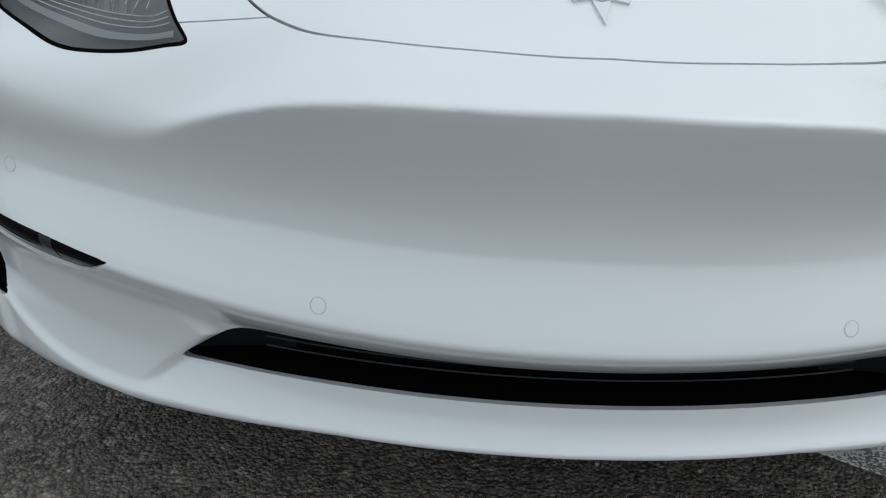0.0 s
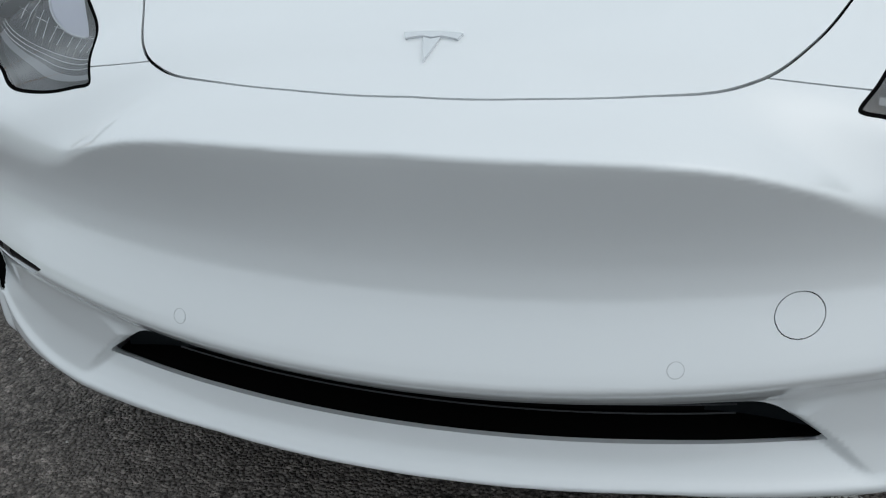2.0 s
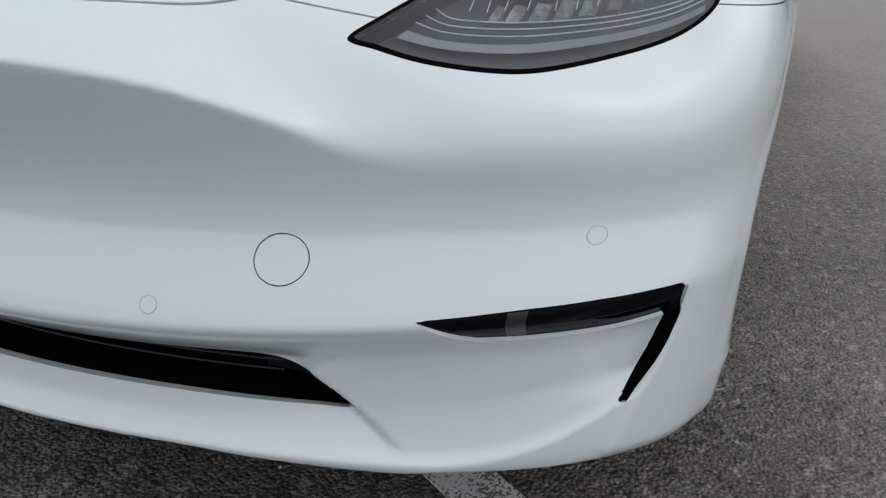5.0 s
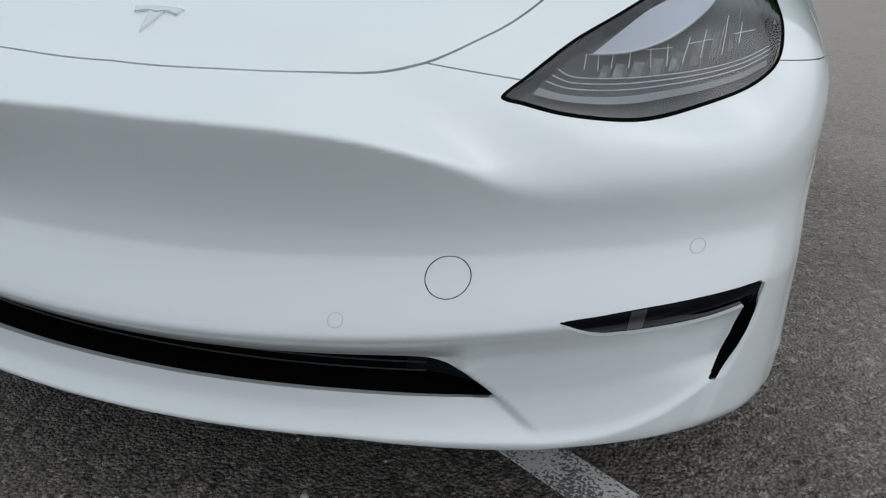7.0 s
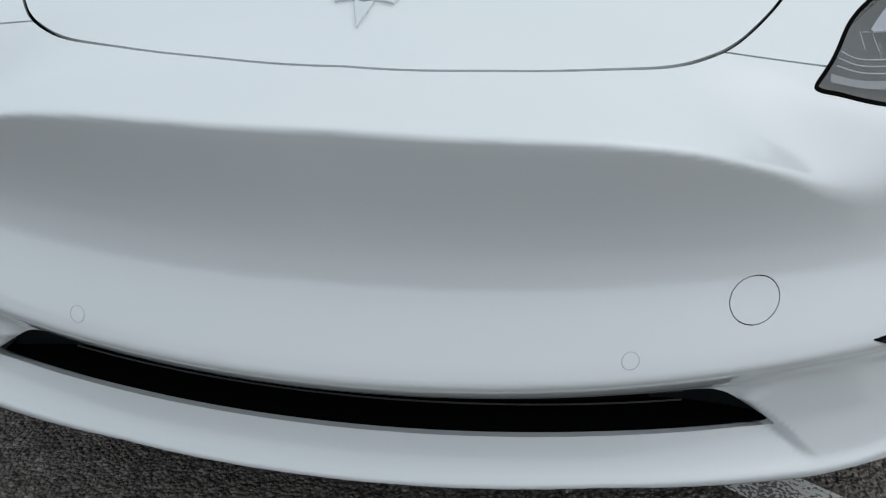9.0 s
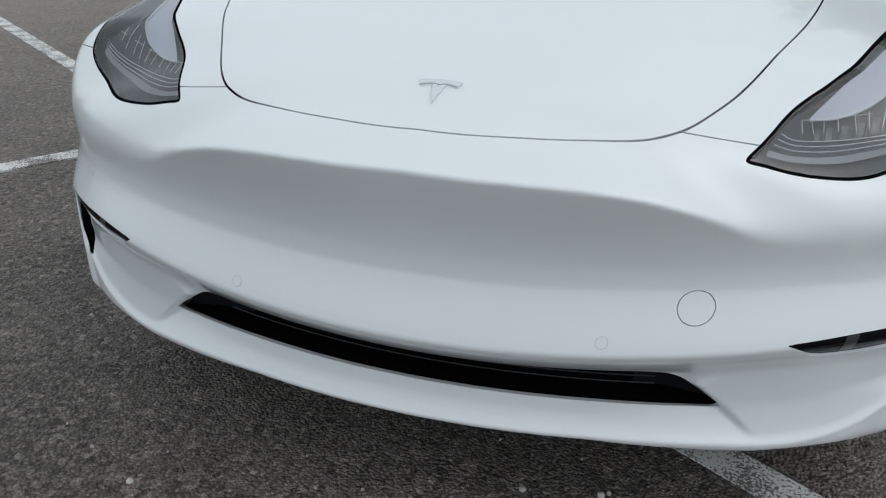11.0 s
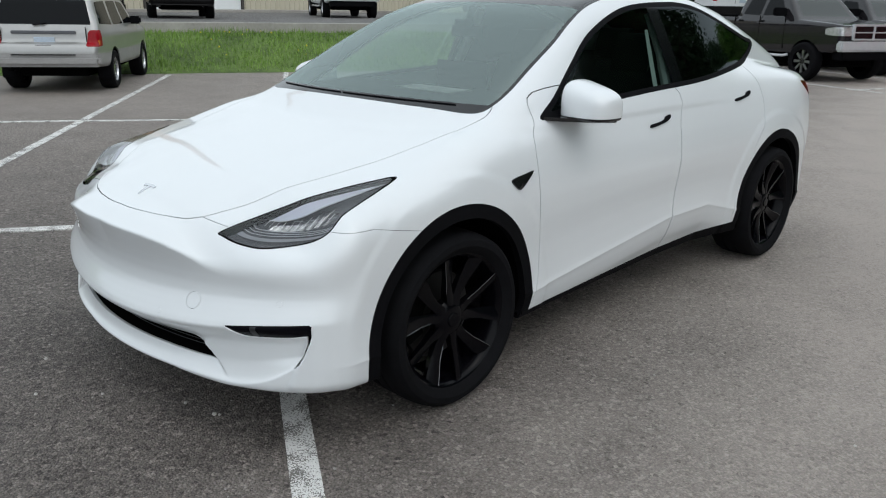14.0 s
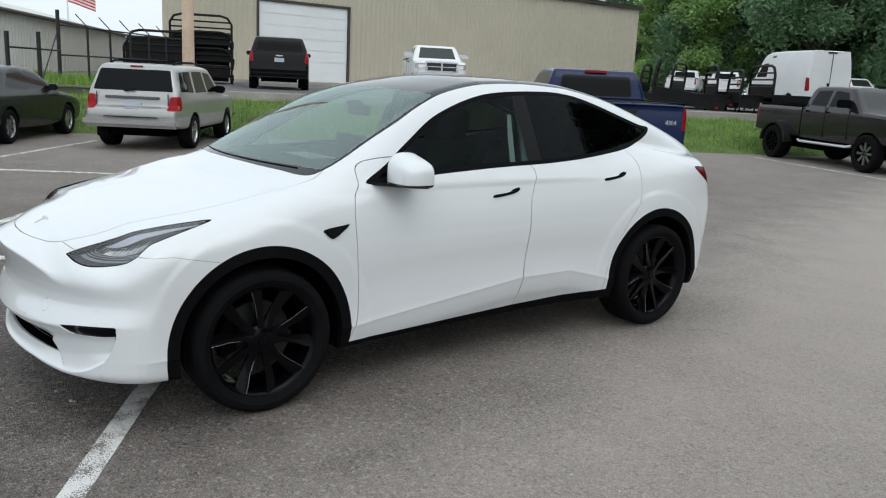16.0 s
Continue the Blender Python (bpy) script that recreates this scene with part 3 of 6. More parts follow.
    dr, rest = cut_out(rest, region(door_r, [1, 2], lambda V: 0.6 - V[:, 0]), 0.002)
    sheet("rear_door", dr, PAINT_WHITE, "", "pair")
    # bumper: all ahead of the line from the hood corner under the lamp to the arch
    def bumper_line(V):
        edge = np.where(V[:, 0] < 0.58, 0.80 - 0.14 * (V[:, 0] - 0.45), 0.80 + 0.0 * V[:, 0])
        edge = np.where(V[:, 0] > 0.80, 0.808 - 0.20 * np.maximum(V[:, 1] - 0.36, 0), edge)
        return np.maximum(V[:, 2] - edge, V[:, 1] - 0.6)
    bump, rest = cut_out(rest, bumper_line, 0.0008)
    W, S = mirror(*tidy(V, bump))
    ring = lambda V: np.maximum(np.hypot(V[:, 0] - 0.487, (V[:, 2] - 0.535) * 1.1) - 0.0305, V[:, 1] - 0.3)
    W, cap, S = split(W, S, ring(W) + 0.0007)
    W, slit, S = split(W, S, ring(W) - 0.0007)
    panel("front_bumper", W, S, f, PAINT_WHITE, car)
    panel("tow_eye_cover", W, cap, f, PAINT_WHITE, car, "round tow eye cover")
    W, S = tidy(W, slit)
    g = gradient(f, W, 0.003)
    from_arrays("cover_gap", W + g / np.linalg.norm(g, axis=1)[:, None] * 0.006, S, GAP, car, smooth=False)
    wing, rest = take(rest, lambda V: V[:, 1] - 1.6)
    sheet("front_fender", wing, PAINT_WHITE, "", "pair")
    sheet("rear_quarter", rest, PAINT_WHITE, "", True)
    for gap in gaps:
        W, S = tidy(V, gap)
        g = gradient(f, W, 0.003)
        W = W + g / np.linalg.norm(g, axis=1)[:, None] * 0.007
        for P, Q in islands(W, S):
            from_arrays("panel_gap", P, Q, GAP, car, smooth=False)
            from_arrays("panel_gap", P * (-1, 1, 1), Q[:, ::-1], GAP, car, smooth=False)
    return car, lens_mesh


car, lens_mesh = build_car()


# ---- ground ----
def asphalt_material(name, dark, light, by_place=False):
    """Worn asphalt: broad patches, fine stains, single stones of differing grey, and their relief."""
    m = bpy.data.materials.new(name)
    m.use_nodes = True
    n, l = m.node_tree.nodes, m.node_tree.links
    p = n["Principled BSDF"]
    p.inputs["Roughness"].default_value = 0.72
    tc = n.new("ShaderNodeTexCoord")

    def noise_(scale, detail):
        t = n.new("ShaderNodeTexNoise")
        t.inputs["Scale"].default_value, t.inputs["Detail"].default_value = scale, detail
        l.new(tc.outputs["Object"], t.inputs["Vector"])
        return t
    broad, mid, fine = noise_(0.16, 3), noise_(1.7, 5), noise_(120, 7)
    stones = n.new("ShaderNodeTexVoronoi")
    stones.inputs["Scale"].default_value = 125
    l.new(tc.outputs["Object"], stones.inputs["Vector"])

    def math_(op, a, b):
        k = n.new("ShaderNodeMath")
        k.operation = op
        for i, v in enumerate((a, b)):
            if isinstance(v, (int, float)):
                k.inputs[i].default_value = v
            else:
                l.new(v, k.inputs[i])
        return k.outputs[0]
    cell = n.new("ShaderNodeSeparateColor")
    l.new(stones.outputs["Color"], cell.inputs[0])
    pale = math_("POWER", cell.outputs[0], 4.0)
    v = math_("MULTIPLY", broad.outputs["Fac"], 0.2)
    v = math_("ADD", v, math_("MULTIPLY", mid.outputs["Fac"], 0.32))
    v = math_("ADD", v, math_("MULTIPLY", fine.outputs["Fac"], 0.55))
    v = math_("ADD", v, math_("MULTIPLY", pale, 0.30))
    specks = n.new("ShaderNodeTexVoronoi")
    specks.inputs["Scale"].default_value = 62
    l.new(tc.outputs["Object"], specks.inputs["Vector"])
    tone = n.new("ShaderNodeSeparateColor")
    l.new(specks.outputs["Color"], tone.inputs[0])
    v = math_("ADD", v, math_("MULTIPLY", math_("POWER", tone.outputs[1], 9.0), 0.34))
    v = math_("SUBTRACT", v, math_("MULTIPLY", math_("POWER", tone.outputs[2], 7.0), 0.2))
    v = math_("SUBTRACT", v, math_("MULTIPLY", math_("SUBTRACT", stones.outputs["Distance"], 0.4), 0.30))
    v = math_("SUBTRACT", v, 0.372)
    if by_place:
        # asphalt painted paler towards +x: the brighter light beside the car, in the colour
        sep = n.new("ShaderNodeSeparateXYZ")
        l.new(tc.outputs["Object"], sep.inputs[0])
        lit_side = n.new("ShaderNodeMapRange")
        lit_side.inputs["From Min"].default_value, lit_side.inputs["From Max"].default_value = 0.6, 2.4
        lit_side.inputs["To Min"].default_value, lit_side.inputs["To Max"].default_value = 0.0, 0.58
        l.new(math_("ADD", math_("ADD", sep.outputs[0], math_("MULTIPLY", math_("SUBTRACT", sep.outputs[1], 2.0), 0.25)), math_("MULTIPLY", mid.outputs["Fac"], 0.8)), lit_side.inputs[0])
        v = math_("ADD", v, lit_side.outputs[0])
        # far ground paler by position: bleaching, with grazing sheen put into the colour
        far_tone = n.new("ShaderNodeMapRange")
        far_tone.inputs["From Min"].default_value, far_tone.inputs["From Max"].default_value = 1.5, 9.0
        far_tone.inputs["To Min"].default_value, far_tone.inputs["To Max"].default_value = 0.0, 0.34
        l.new(math_("ADD", math_("SUBTRACT", math_("MULTIPLY", sep.outputs[1], 0.9), math_("MULTIPLY", sep.outputs[0], 0.5)), math_("MULTIPLY", broad.outputs["Fac"], 1.5)), far_tone.inputs[0])
        v = math_("MINIMUM", math_("ADD", v, far_tone.outputs[0]), 0.95)
    ramp = n.new("ShaderNodeValToRGB")
    ramp.color_ramp.elements[0].color, ramp.color_ramp.elements[1].color = (*dark, 1), (*light, 1)
    l.new(v, ramp.inputs[0])
    l.new(ramp.outputs[0], p.inputs["Base Color"])
    b = n.new("ShaderNodeBump")
    b.inputs["Strength"].default_value, b.inputs["Distance"].default_value = 1.0, 0.009
    h = math_("ADD", math_("MULTIPLY", stones.outputs["Distance"], -1.0), math_("MULTIPLY", fine.outputs["Fac"], 0.8))
    l.new(h, b.inputs["Height"])
    l.new(b.outputs[0], p.inputs["Normal"])
    return m


def paint_material():
    """Road paint worn through to the stones in places."""
    m = bpy.data.materials.new("worn_line_paint")
    m.use_nodes = True
    n, l = m.node_tree.nodes, m.node_tree.links
    p = n["Principled BSDF"]
    p.inputs["Roughness"].default_value = 0.8
    tc = n.new("ShaderNodeTexCoord")
    a, b = n.new("ShaderNodeTexNoise"), n.new("ShaderNodeTexNoise")
    a.inputs["Scale"].default_value, a.inputs["Detail"].default_value = 170, 8
    b.inputs["Scale"].default_value, b.inputs["Detail"].default_value = 7, 3
    mx = n.new("ShaderNodeMix")
    mx.inputs["Factor"].default_value = 0.4
    for i, t in enumerate((a, b)):
        l.new(tc.outputs["Object"], t.inputs["Vector"])
        l.new(t.outputs["Fac"], mx.inputs[2 + i])
    r = n.new("ShaderNodeValToRGB")
    r.color_ramp.elements[0].position, r.color_ramp.elements[1].position = 0.455, 0.50
    r.color_ramp.elements[0].color, r.color_ramp.elements[1].color = (0.15, 0.14, 0.13, 1), (0.66, 0.65, 0.63, 1)
    l.new(mx.outputs[0], r.inputs[0])
    l.new(r.outputs[0], p.inputs["Base Color"])
    bu = n.new("ShaderNodeBump")
    bu.inputs["Strength"].default_value, bu.inputs["Distance"].default_value = 0.6, 0.004
    l.new(a.outputs["Fac"], bu.inputs["Height"])
    l.new(bu.outputs[0], p.inputs["Normal"])
    return m


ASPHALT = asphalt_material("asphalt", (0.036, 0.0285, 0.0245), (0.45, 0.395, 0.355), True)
LINE_PAINT = paint_material()
PEBBLE = mat("pale_stone", (0.45, 0.43, 0.4), 0.8, var=0.3, scale=40, rand=0.3)
bm = bmesh.new()
bmesh.ops.create_grid(bm, x_segments=1, y_segments=1, size=600)
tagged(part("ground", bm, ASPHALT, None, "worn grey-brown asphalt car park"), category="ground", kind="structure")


def line(points, width=0.105, top=0.004):
    bm = bmesh.new()
    P = [Vector((x, y, 0)) for x, y in points]
    rows = []
    for i, p in enumerate(P):
        d = (P[min(i + 1, len(P) - 1)] - P[max(i - 1, 0)]).normalized()
        s = Vector((-d.y, d.x, 0)) * width / 2
        rows.append([bm.verts.new(p + s + Vector((0, 0, h))) for h in (0.0, top)] + [bm.verts.new(p - s + Vector((0, 0, h))) for h in (top, 0.0)])
    for a, b in zip(rows[:-1], rows[1:]):
        for k in range(3):
            bm.faces.new((a[k], b[k], b[k + 1], a[k + 1]))
    bmesh.ops.recalc_face_normals(bm, faces=list(bm.faces))
    tagged(part("parking_line", bm, LINE_PAINT, None, "worn white painted parking bay line"), category="road marking", kind="structure")


line([(2.6, -1.0), (1.305, -0.165), (0.43, 0.37), (-5.7, 4.55), (-13.05, 9.78)])
line([(-2.2, -1.25), (-5.36, 1.09), (-13.5, 7.08)])
line([(-5.5, -2.6), (-10.62, 1.44), (-13.45, 3.66)])
line([(-11.0, -2.2), (-8.4, 1.95), (-6.3, 5.0), (-5.2, 6.65)], top=0.008)
line([(-5.6, -4.2), (-2.87, 0.40), (-1.2, 3.1)], top=0.008)
line([(-7.3, 18.36), (-3.24, 16.64), (0.1, 14.98), (5.5, 12.4)])
line([(-6.8, 21.9), (-2.36, 19.59), (4.5, 15.2)])
line([(-2.6, 16.1), (-0.72, 21.3)], top=0.008)

rng = random.Random(4)
bm = bmesh.new()
for i in range(420):
    x, y = rng.uniform(-3, 6), rng.uniform(-1.2, 5)
    r = rng.choice((0.003, 0.004, 0.004, 0.006))
    v = bmesh.ops.create_icosphere(bm, subdivisions=1, radius=r, matrix=Matrix.Translation((x, y, r * 0.4)) @ Matrix.Diagonal((rng.uniform(0.7, 1.3), rng.uniform(0.7, 1.3), 0.7, 1)))
tagged(part("gravel", bm, PEBBLE, None, "loose pale grit on the asphalt"), category="gravel", kind="stuff")
stone = None
for x, y, r in ((0.209, 0.016, 0.008), (0.370, 0.049, 0.009), (0.385, 0.062, 0.006), (-0.588, -0.223, 0.008), (-0.273, -0.379, 0.008), (-0.093, -0.186, 0.006), (1.382, 1.593, 0.006), (2.203, 1.603, 0.006), (2.408, 1.67, 0.006), (2.015, 3.089, 0.007)):
    bm = bmesh.new()
    bmesh.ops.create_icosphere(bm, subdivisions=2, radius=r)
    for v in bm.verts:
        v.co *= 1 + 0.25 * noise.noise(v.co * 180 + Vector((x * 9, y * 9, 0)))
        v.co.z *= 0.75
    tagged(part("pebble", bm, PEBBLE, None, "small pale stone lying on the asphalt", True, m=Matrix.Translation((x, y, r * 0.55))), category="stone", group="pebbles in front of the car")


# ---- the white car: fittings ----
def solve(axis, a, b, lo, hi, field=body_field):
    """Places on the body where a line along an axis meets it, coming from lo (outside) towards hi (inside)."""
    a, b = np.asarray(a, float), np.asarray(b, float)
    lo, hi = np.full(a.shape, float(lo)), np.full(a.shape, float(hi))
    put = {"y": lambda t: (a, t, b), "z": lambda t: (a, b, t), "x": lambda t: (t, a, b)}[axis]
    for _ in range(40):
        mid = (lo + hi) / 2
        out = field(*put(mid)) < 0
        lo, hi = np.where(out, mid, lo), np.where(out, hi, mid)
    return np.stack(put(hi), 1)


def inset(P, d):
    g = gradient(body_field, P, 0.003)
    return P + g / np.linalg.norm(g, axis=1)[:, None] * d


def on_front(q, d=0.0):
    q = np.asarray(q, float)
    return inset(solve("y", q[:, 0], q[:, 1], -0.4, 1.1), d)


def on_top(q, d=0.0):
    q = np.asarray(q, float)
    return inset(solve("z", q[:, 0], q[:, 1], 1.9, 0.5), d)


def on_side(q, d=0.0):
    q = np.asarray(q, float)
    return inset(solve("x", q[:, 0], q[:, 1], 1.3, 0.2), d)


def strip(A, B, rows=1):
    bm = bmesh.new()
    g = [[bm.verts.new(tuple(a + (b - a) * k / rows)) for k in range(rows + 1)] for a, b in zip(A, B)]
    for p, q in zip(g[:-1], g[1:]):
        for k in range(rows):
            bm.faces.new((p[k], p[k + 1], q[k + 1], q[k]))
    bmesh.ops.recalc_face_normals(bm, faces=list(bm.faces))
    return bm


def plaque(outline, place, proud, deep=0.01):
    """A flat-ended piece on the body: a rounded outline, standing proud of the skin."""
    top, low = place(outline, -proud), place(outline, deep)
    mid = place(outline.mean(0)[None], -proud)[0]
    bm = bmesh.new()
    t, b, c = [bm.verts.new(tuple(p)) for p in top], [bm.verts.new(tuple(p)) for p in low], bm.verts.new(tuple(mid))
    for i in range(len(t)):
        j = (i + 1) % len(t)
        bm.faces.new((t[i], t[j], c))
        bm.faces.new((t[i], b[i], b[j], t[j]))
    bmesh.ops.recalc_face_normals(bm, faces=list(bm.faces))
    return bm


FLIP = Matrix.Diagonal((-1, 1, 1, 1))


def pair(name, make, material, parent, label="", smooth=True):
    """The same piece on both sides of the car."""
    out = []
    for side in (1, -1):
        bm = make()
        if side < 0:
            bm.transform(FLIP)
            bmesh.ops.reverse_faces(bm, faces=list(bm.faces))
        out.append(part(name, bm, material, parent, label, smooth))
    return out


# headlight insides
W, S = lens_mesh
W = inset(W, 0.035)
for side in (1, -1):
    from_arrays("headlight_housing", W * (side, 1, 1), S if side > 0 else S[:, ::-1], LAMP_GREY, car, "grey headlight housing")


def curve2(points, n=40):
    p = loop(points, 12, False)
    d = np.r_[0, np.cumsum(np.linalg.norm(np.diff(p, axis=0), axis=1))]
    s = np.linspace(0, d[-1], n)
    return np.c_[np.interp(s, d, p[:, 0]), np.interp(s, d, p[:, 1])]


LAMP_BAND = mat("pale_light_band", (0.46, 0.47, 0.50), 0.35, metal=0.1)
low_edge = [(0.568, 0.7835), (0.62, 0.7745), (0.70, 0.7715), (0.78, 0.7785), (0.84, 0.793), (0.878, 0.812)]
shift = lambda pts, dz, dx=0.0: [(x + dx * (1 if i == 0 else 0), z + dz) for i, (x, z) in enumerate(pts)]
pair("light_guide", lambda: strip(on_front(curve2(low_edge), 0.024), on_front(curve2(shift(low_edge, 0.0095, 0.006)), 0.028)), LAMP_BAND, car, "pale running light band")
for k, dz in enumerate((0.013, 0.019, 0.0245)):
    pair("light_line", lambda: tube(on_front(curve2(shift(low_edge, dz, 0.012 + 0.006 * k)), 0.022), 0.0009, 6), LAMP_WHITE, car, "thin white light line")
tongue_low = [(0.632, 0.8165), (0.68, 0.8185), (0.73, 0.834), (0.765, 0.858), (0.80, 0.893), (0.826, 0.925)]
tongue_high = [(0.636, 0.8215), (0.665, 0.845), (0.70, 0.873), (0.75, 0.898), (0.79, 0.915), (0.828, 0.928)]
LAMP_CELL = mat("mirrored_cell", (0.26, 0.26, 0.28), 0.25, metal=0.5, var=0.8, scale=70, tint=(0.6, 0.57, 0.54))
LAMP_TONGUE = mat("bright_reflector", (0.74, 0.75, 0.83), 0.3, metal=0.0)
def ribbon(a, b, d, rows=6):
    """A sheet between two lines of (x, z), laid below the lens."""
    grid = [on_front(a + (b - a) * k / rows, d) for k in range(rows + 1)]
    return welded(*[strip(p, q) for p, q in zip(grid[:-1], grid[1:])])


pair("reflector_tongue", lambda: ribbon(curve2(tongue_low), curve2(tongue_high), 0.014), LAMP_TONGUE, car, "silver curved reflector")
pair("tongue_edge", lambda: tube(on_front(curve2(tongue_low), 0.011), 0.0022, 6), LAMP_WHITE, car)
for x, z, h, w in ((0.655, 0.806, 0.014, 0.007), (0.675, 0.806, 0.016, 0.009), (0.70, 0.807, 0.018, 0.010), (0.726, 0.810, 0.02, 0.010), (0.752, 0.816, 0.022, 0.010), (0.778, 0.826, 0.03, 0.008), (0.802, 0.838, 0.036, 0.007), (0.826, 0.852, 0.042, 0.006), (0.85, 0.868, 0.05, 0.006)):
    def cell():
        up = on_front([(x + w * 0.7, z - h * 0.6), (x + w * 0.7 + 0.005, z + h * 0.75)], 0.024)
        a, b = on_front([(x - w, z - h * 0.55), (x - w + 0.003, z + h * 0.5)], 0.026), on_front([(x + w * 0.6, z - h * 0.35), (x + w * 0.6 + 0.003, z + h * 0.6)], 0.033)
        return merge(tube(up, 0.0009, 5), strip(a, b))
    pair("reflector_cell", cell, LAMP_CELL, car, "small mirrored lamp cell", False)

for a, b, c, d in ((0.8154, 0.874, 0.812, 0.8225), (0.763, 0.835, 0.796, 0.842), (0.7645, 0.843, 0.759, 0.812), (0.8265, 0.850, 0.854, 0.857), (0.786, 0.853, 0.783, 0.818), (0.836, 0.866, 0.834, 0.838), (0.624, 0.822, 0.626, 0.806), (0.640, 0.824, 0.645, 0.804), (0.661, 0.822, 0.662, 0.806), (0.684, 0.826, 0.686, 0.806), (0.712, 0.828, 0.716, 0.806), (0.735, 0.833, 0.738, 0.808), (0.705, 0.8265, 0.742, 0.830), (0.627, 0.8215, 0.655, 0.8205)):
    pair("reflector_streak", lambda: tube(on_front(np.array([(a, b), ((a + c) / 2, (b + d) / 2), (c, d)]), 0.021), 0.0007, 5), LAMP_WHITE, car)

FOG_INNER = mat("fog_lamp_element", (0.022, 0.023, 0.026), 0.3)
# fog lamp element: a paler bar within the dark lens
pair("fog_reflector", lambda: ribbon(np.array([(0.733, 0.449), (0.744, 0.450), (0.754, 0.451)]), np.array([(0.737, 0.493), (0.748, 0.4945), (0.758, 0.496)]), 0.0042), FOG_INNER, car, "paler lamp element")

SLAT = mat("grille_slat_plastic", (0.05, 0.052, 0.056), 0.35, spec=0.5)
# grille insides
def arc(x, back):
    return -0.075 + back + 0.3 * x * x
xs_ = np.linspace(-0.56, 0.56, 41)
part("grille_back", strip(np.stack([xs_, arc(xs_, 0.05), np.full(41, 0.425)], 1), np.stack([xs_, arc(xs_, 0.05), np.full(41, 0.30)], 1)), GAP, car, "black grille backing")
part("grille_floor", strip(np.stack([xs_, arc(xs_, -0.018), np.full(41, 0.316)], 1), np.stack([xs_, arc(xs_, 0.06), np.full(41, 0.318)], 1)), GAP, car)
part("grille_ceiling", strip(np.stack([xs_, arc(xs_, -0.03), np.full(41, 0.408)], 1), np.stack([xs_, arc(xs_, 0.06), np.full(41, 0.41)], 1)), GAP, car)
for z in (0.335, 0.350, 0.365, 0.380):
    x2 = xs_ * (0.44 / 0.56)
    part("grille_slat", tube(np.stack([x2, arc(x2, 0.018), np.full(41, z)], 1), 0.0013, 6), SLAT, car, "thin black grille slat", True)
CHEEK = mat("satin_black_panel", (0.010, 0.012, 0.014), 0.35, spec=0.3)
for s in (1, -1):
    cols = [np.array([(s * x, arc(x, 0.050 - 0.050 * ((x - 0.40) / 0.15)**1.6), z) for z in (0.316, 0.34, 0.37, 0.408)]) for x in np.linspace(0.40, 0.55, 9)]
    part("grille_cheek", welded(*[strip(p, q) for p, q in zip(cols[:-1], cols[1:])]), CHEEK, car, "dark curved grille end panel")

# parking sensors: small round faces, flush within a fine ring
for cx, cz in ((0.344, 0.4735), (0.8114, 0.573)):
    round_ = np.array([(cx + 0.0105 * math.cos(a), cz + 0.0100 * math.sin(a)) for a in np.linspace(0, 2 * math.pi, 33)])
    pair("parking_sensor", lambda: plaque((cx, cz) + (round_[:-1] - (cx, cz)) * 0.9, on_front, 0.0006, 0.004), PAINT_WHITE, car)
    pair("sensor_ring", lambda: tube(on_front(round_, 0.0), 0.0005, 5), RING_GREY, car)

# badge: a shallow arched bar over a pointed wedge
bar = np.array([(x, 0.0535 + 0.004 * (1 - (x / 0.041)**2) + o) for x, o in [(v, 0.004) for v in np.linspace(-0.041, 0.041, 15)]] + [(0.036, 0.045), (0.030, 0.0485), (0.012, 0.0510), (0.0, 0.0475), (-0.012, 0.0510), (-0.030, 0.0485), (-0.036, 0.045)])
wedge = np.array([(-0.012, 0.0480), (0.0, 0.0440), (0.012, 0.0480), (0.009, 0.036), (0.0, 0.001), (-0.009, 0.036)])
BADGE = mat("badge_metal", (0.68, 0.70, 0.72), 0.25, metal=0.55)
part("badge_bar", plaque(bar, on_top, 0.004, 0.004), BADGE, car, "silver badge shape")
part("badge_wedge", plaque(wedge, on_top, 0.004, 0.004), BADGE, car)

# handles and side repeater
for y in (2.22, 3.175):
    dz = 0.010 if y < 3 else 0.070
    o = loop([(y, 0.952 + dz), (y + 0.07, 0.957 + dz), (y + 0.13, 0.965 + dz), (y + 0.165, 0.972 + dz), (y + 0.198, 0.985 + dz), (y + 0.203, 0.997 + dz), (y + 0.19, 1.000 + dz), (y + 0.15, 0.993 + dz), (y + 0.135, 0.981 + dz), (y + 0.07, 0.972 + dz), (y, 0.966 + dz)], 4)
    pair("door_handle", lambda: plaque(o, on_side, 0.006, 0.01), BLACK_TRIM, car, "black flush door handle")
o = loop([(1.095, 0.862), (1.12, 0.872), (1.20, 0.880), (1.245, 0.884), (1.235, 0.872), (1.18, 0.836), (1.15, 0.822), (1.135, 0.824), (1.11, 0.844)], 4)
pair("side_camera", lambda: plaque(o, on_side, 0.007, 0.01), BLACK_GLOSS, car, "black triangular side camera housing")

# mirrors
def mirror_field(x, y, z):
    u, v, w = (x - 0.965) / 0.125, (y - 1.60) / 0.115, (z - 1.112) / (0.104 - 0.27 * (x - 0.965))
    g = 1 - (np.abs(u)**4.0 + np.abs(v)**2.4 + np.abs(w)**3.6)**(1 / 3.0)
    return smin(smin(g * 0.1, 1.655 - y, 0.02), z - 1.068, 0.01)


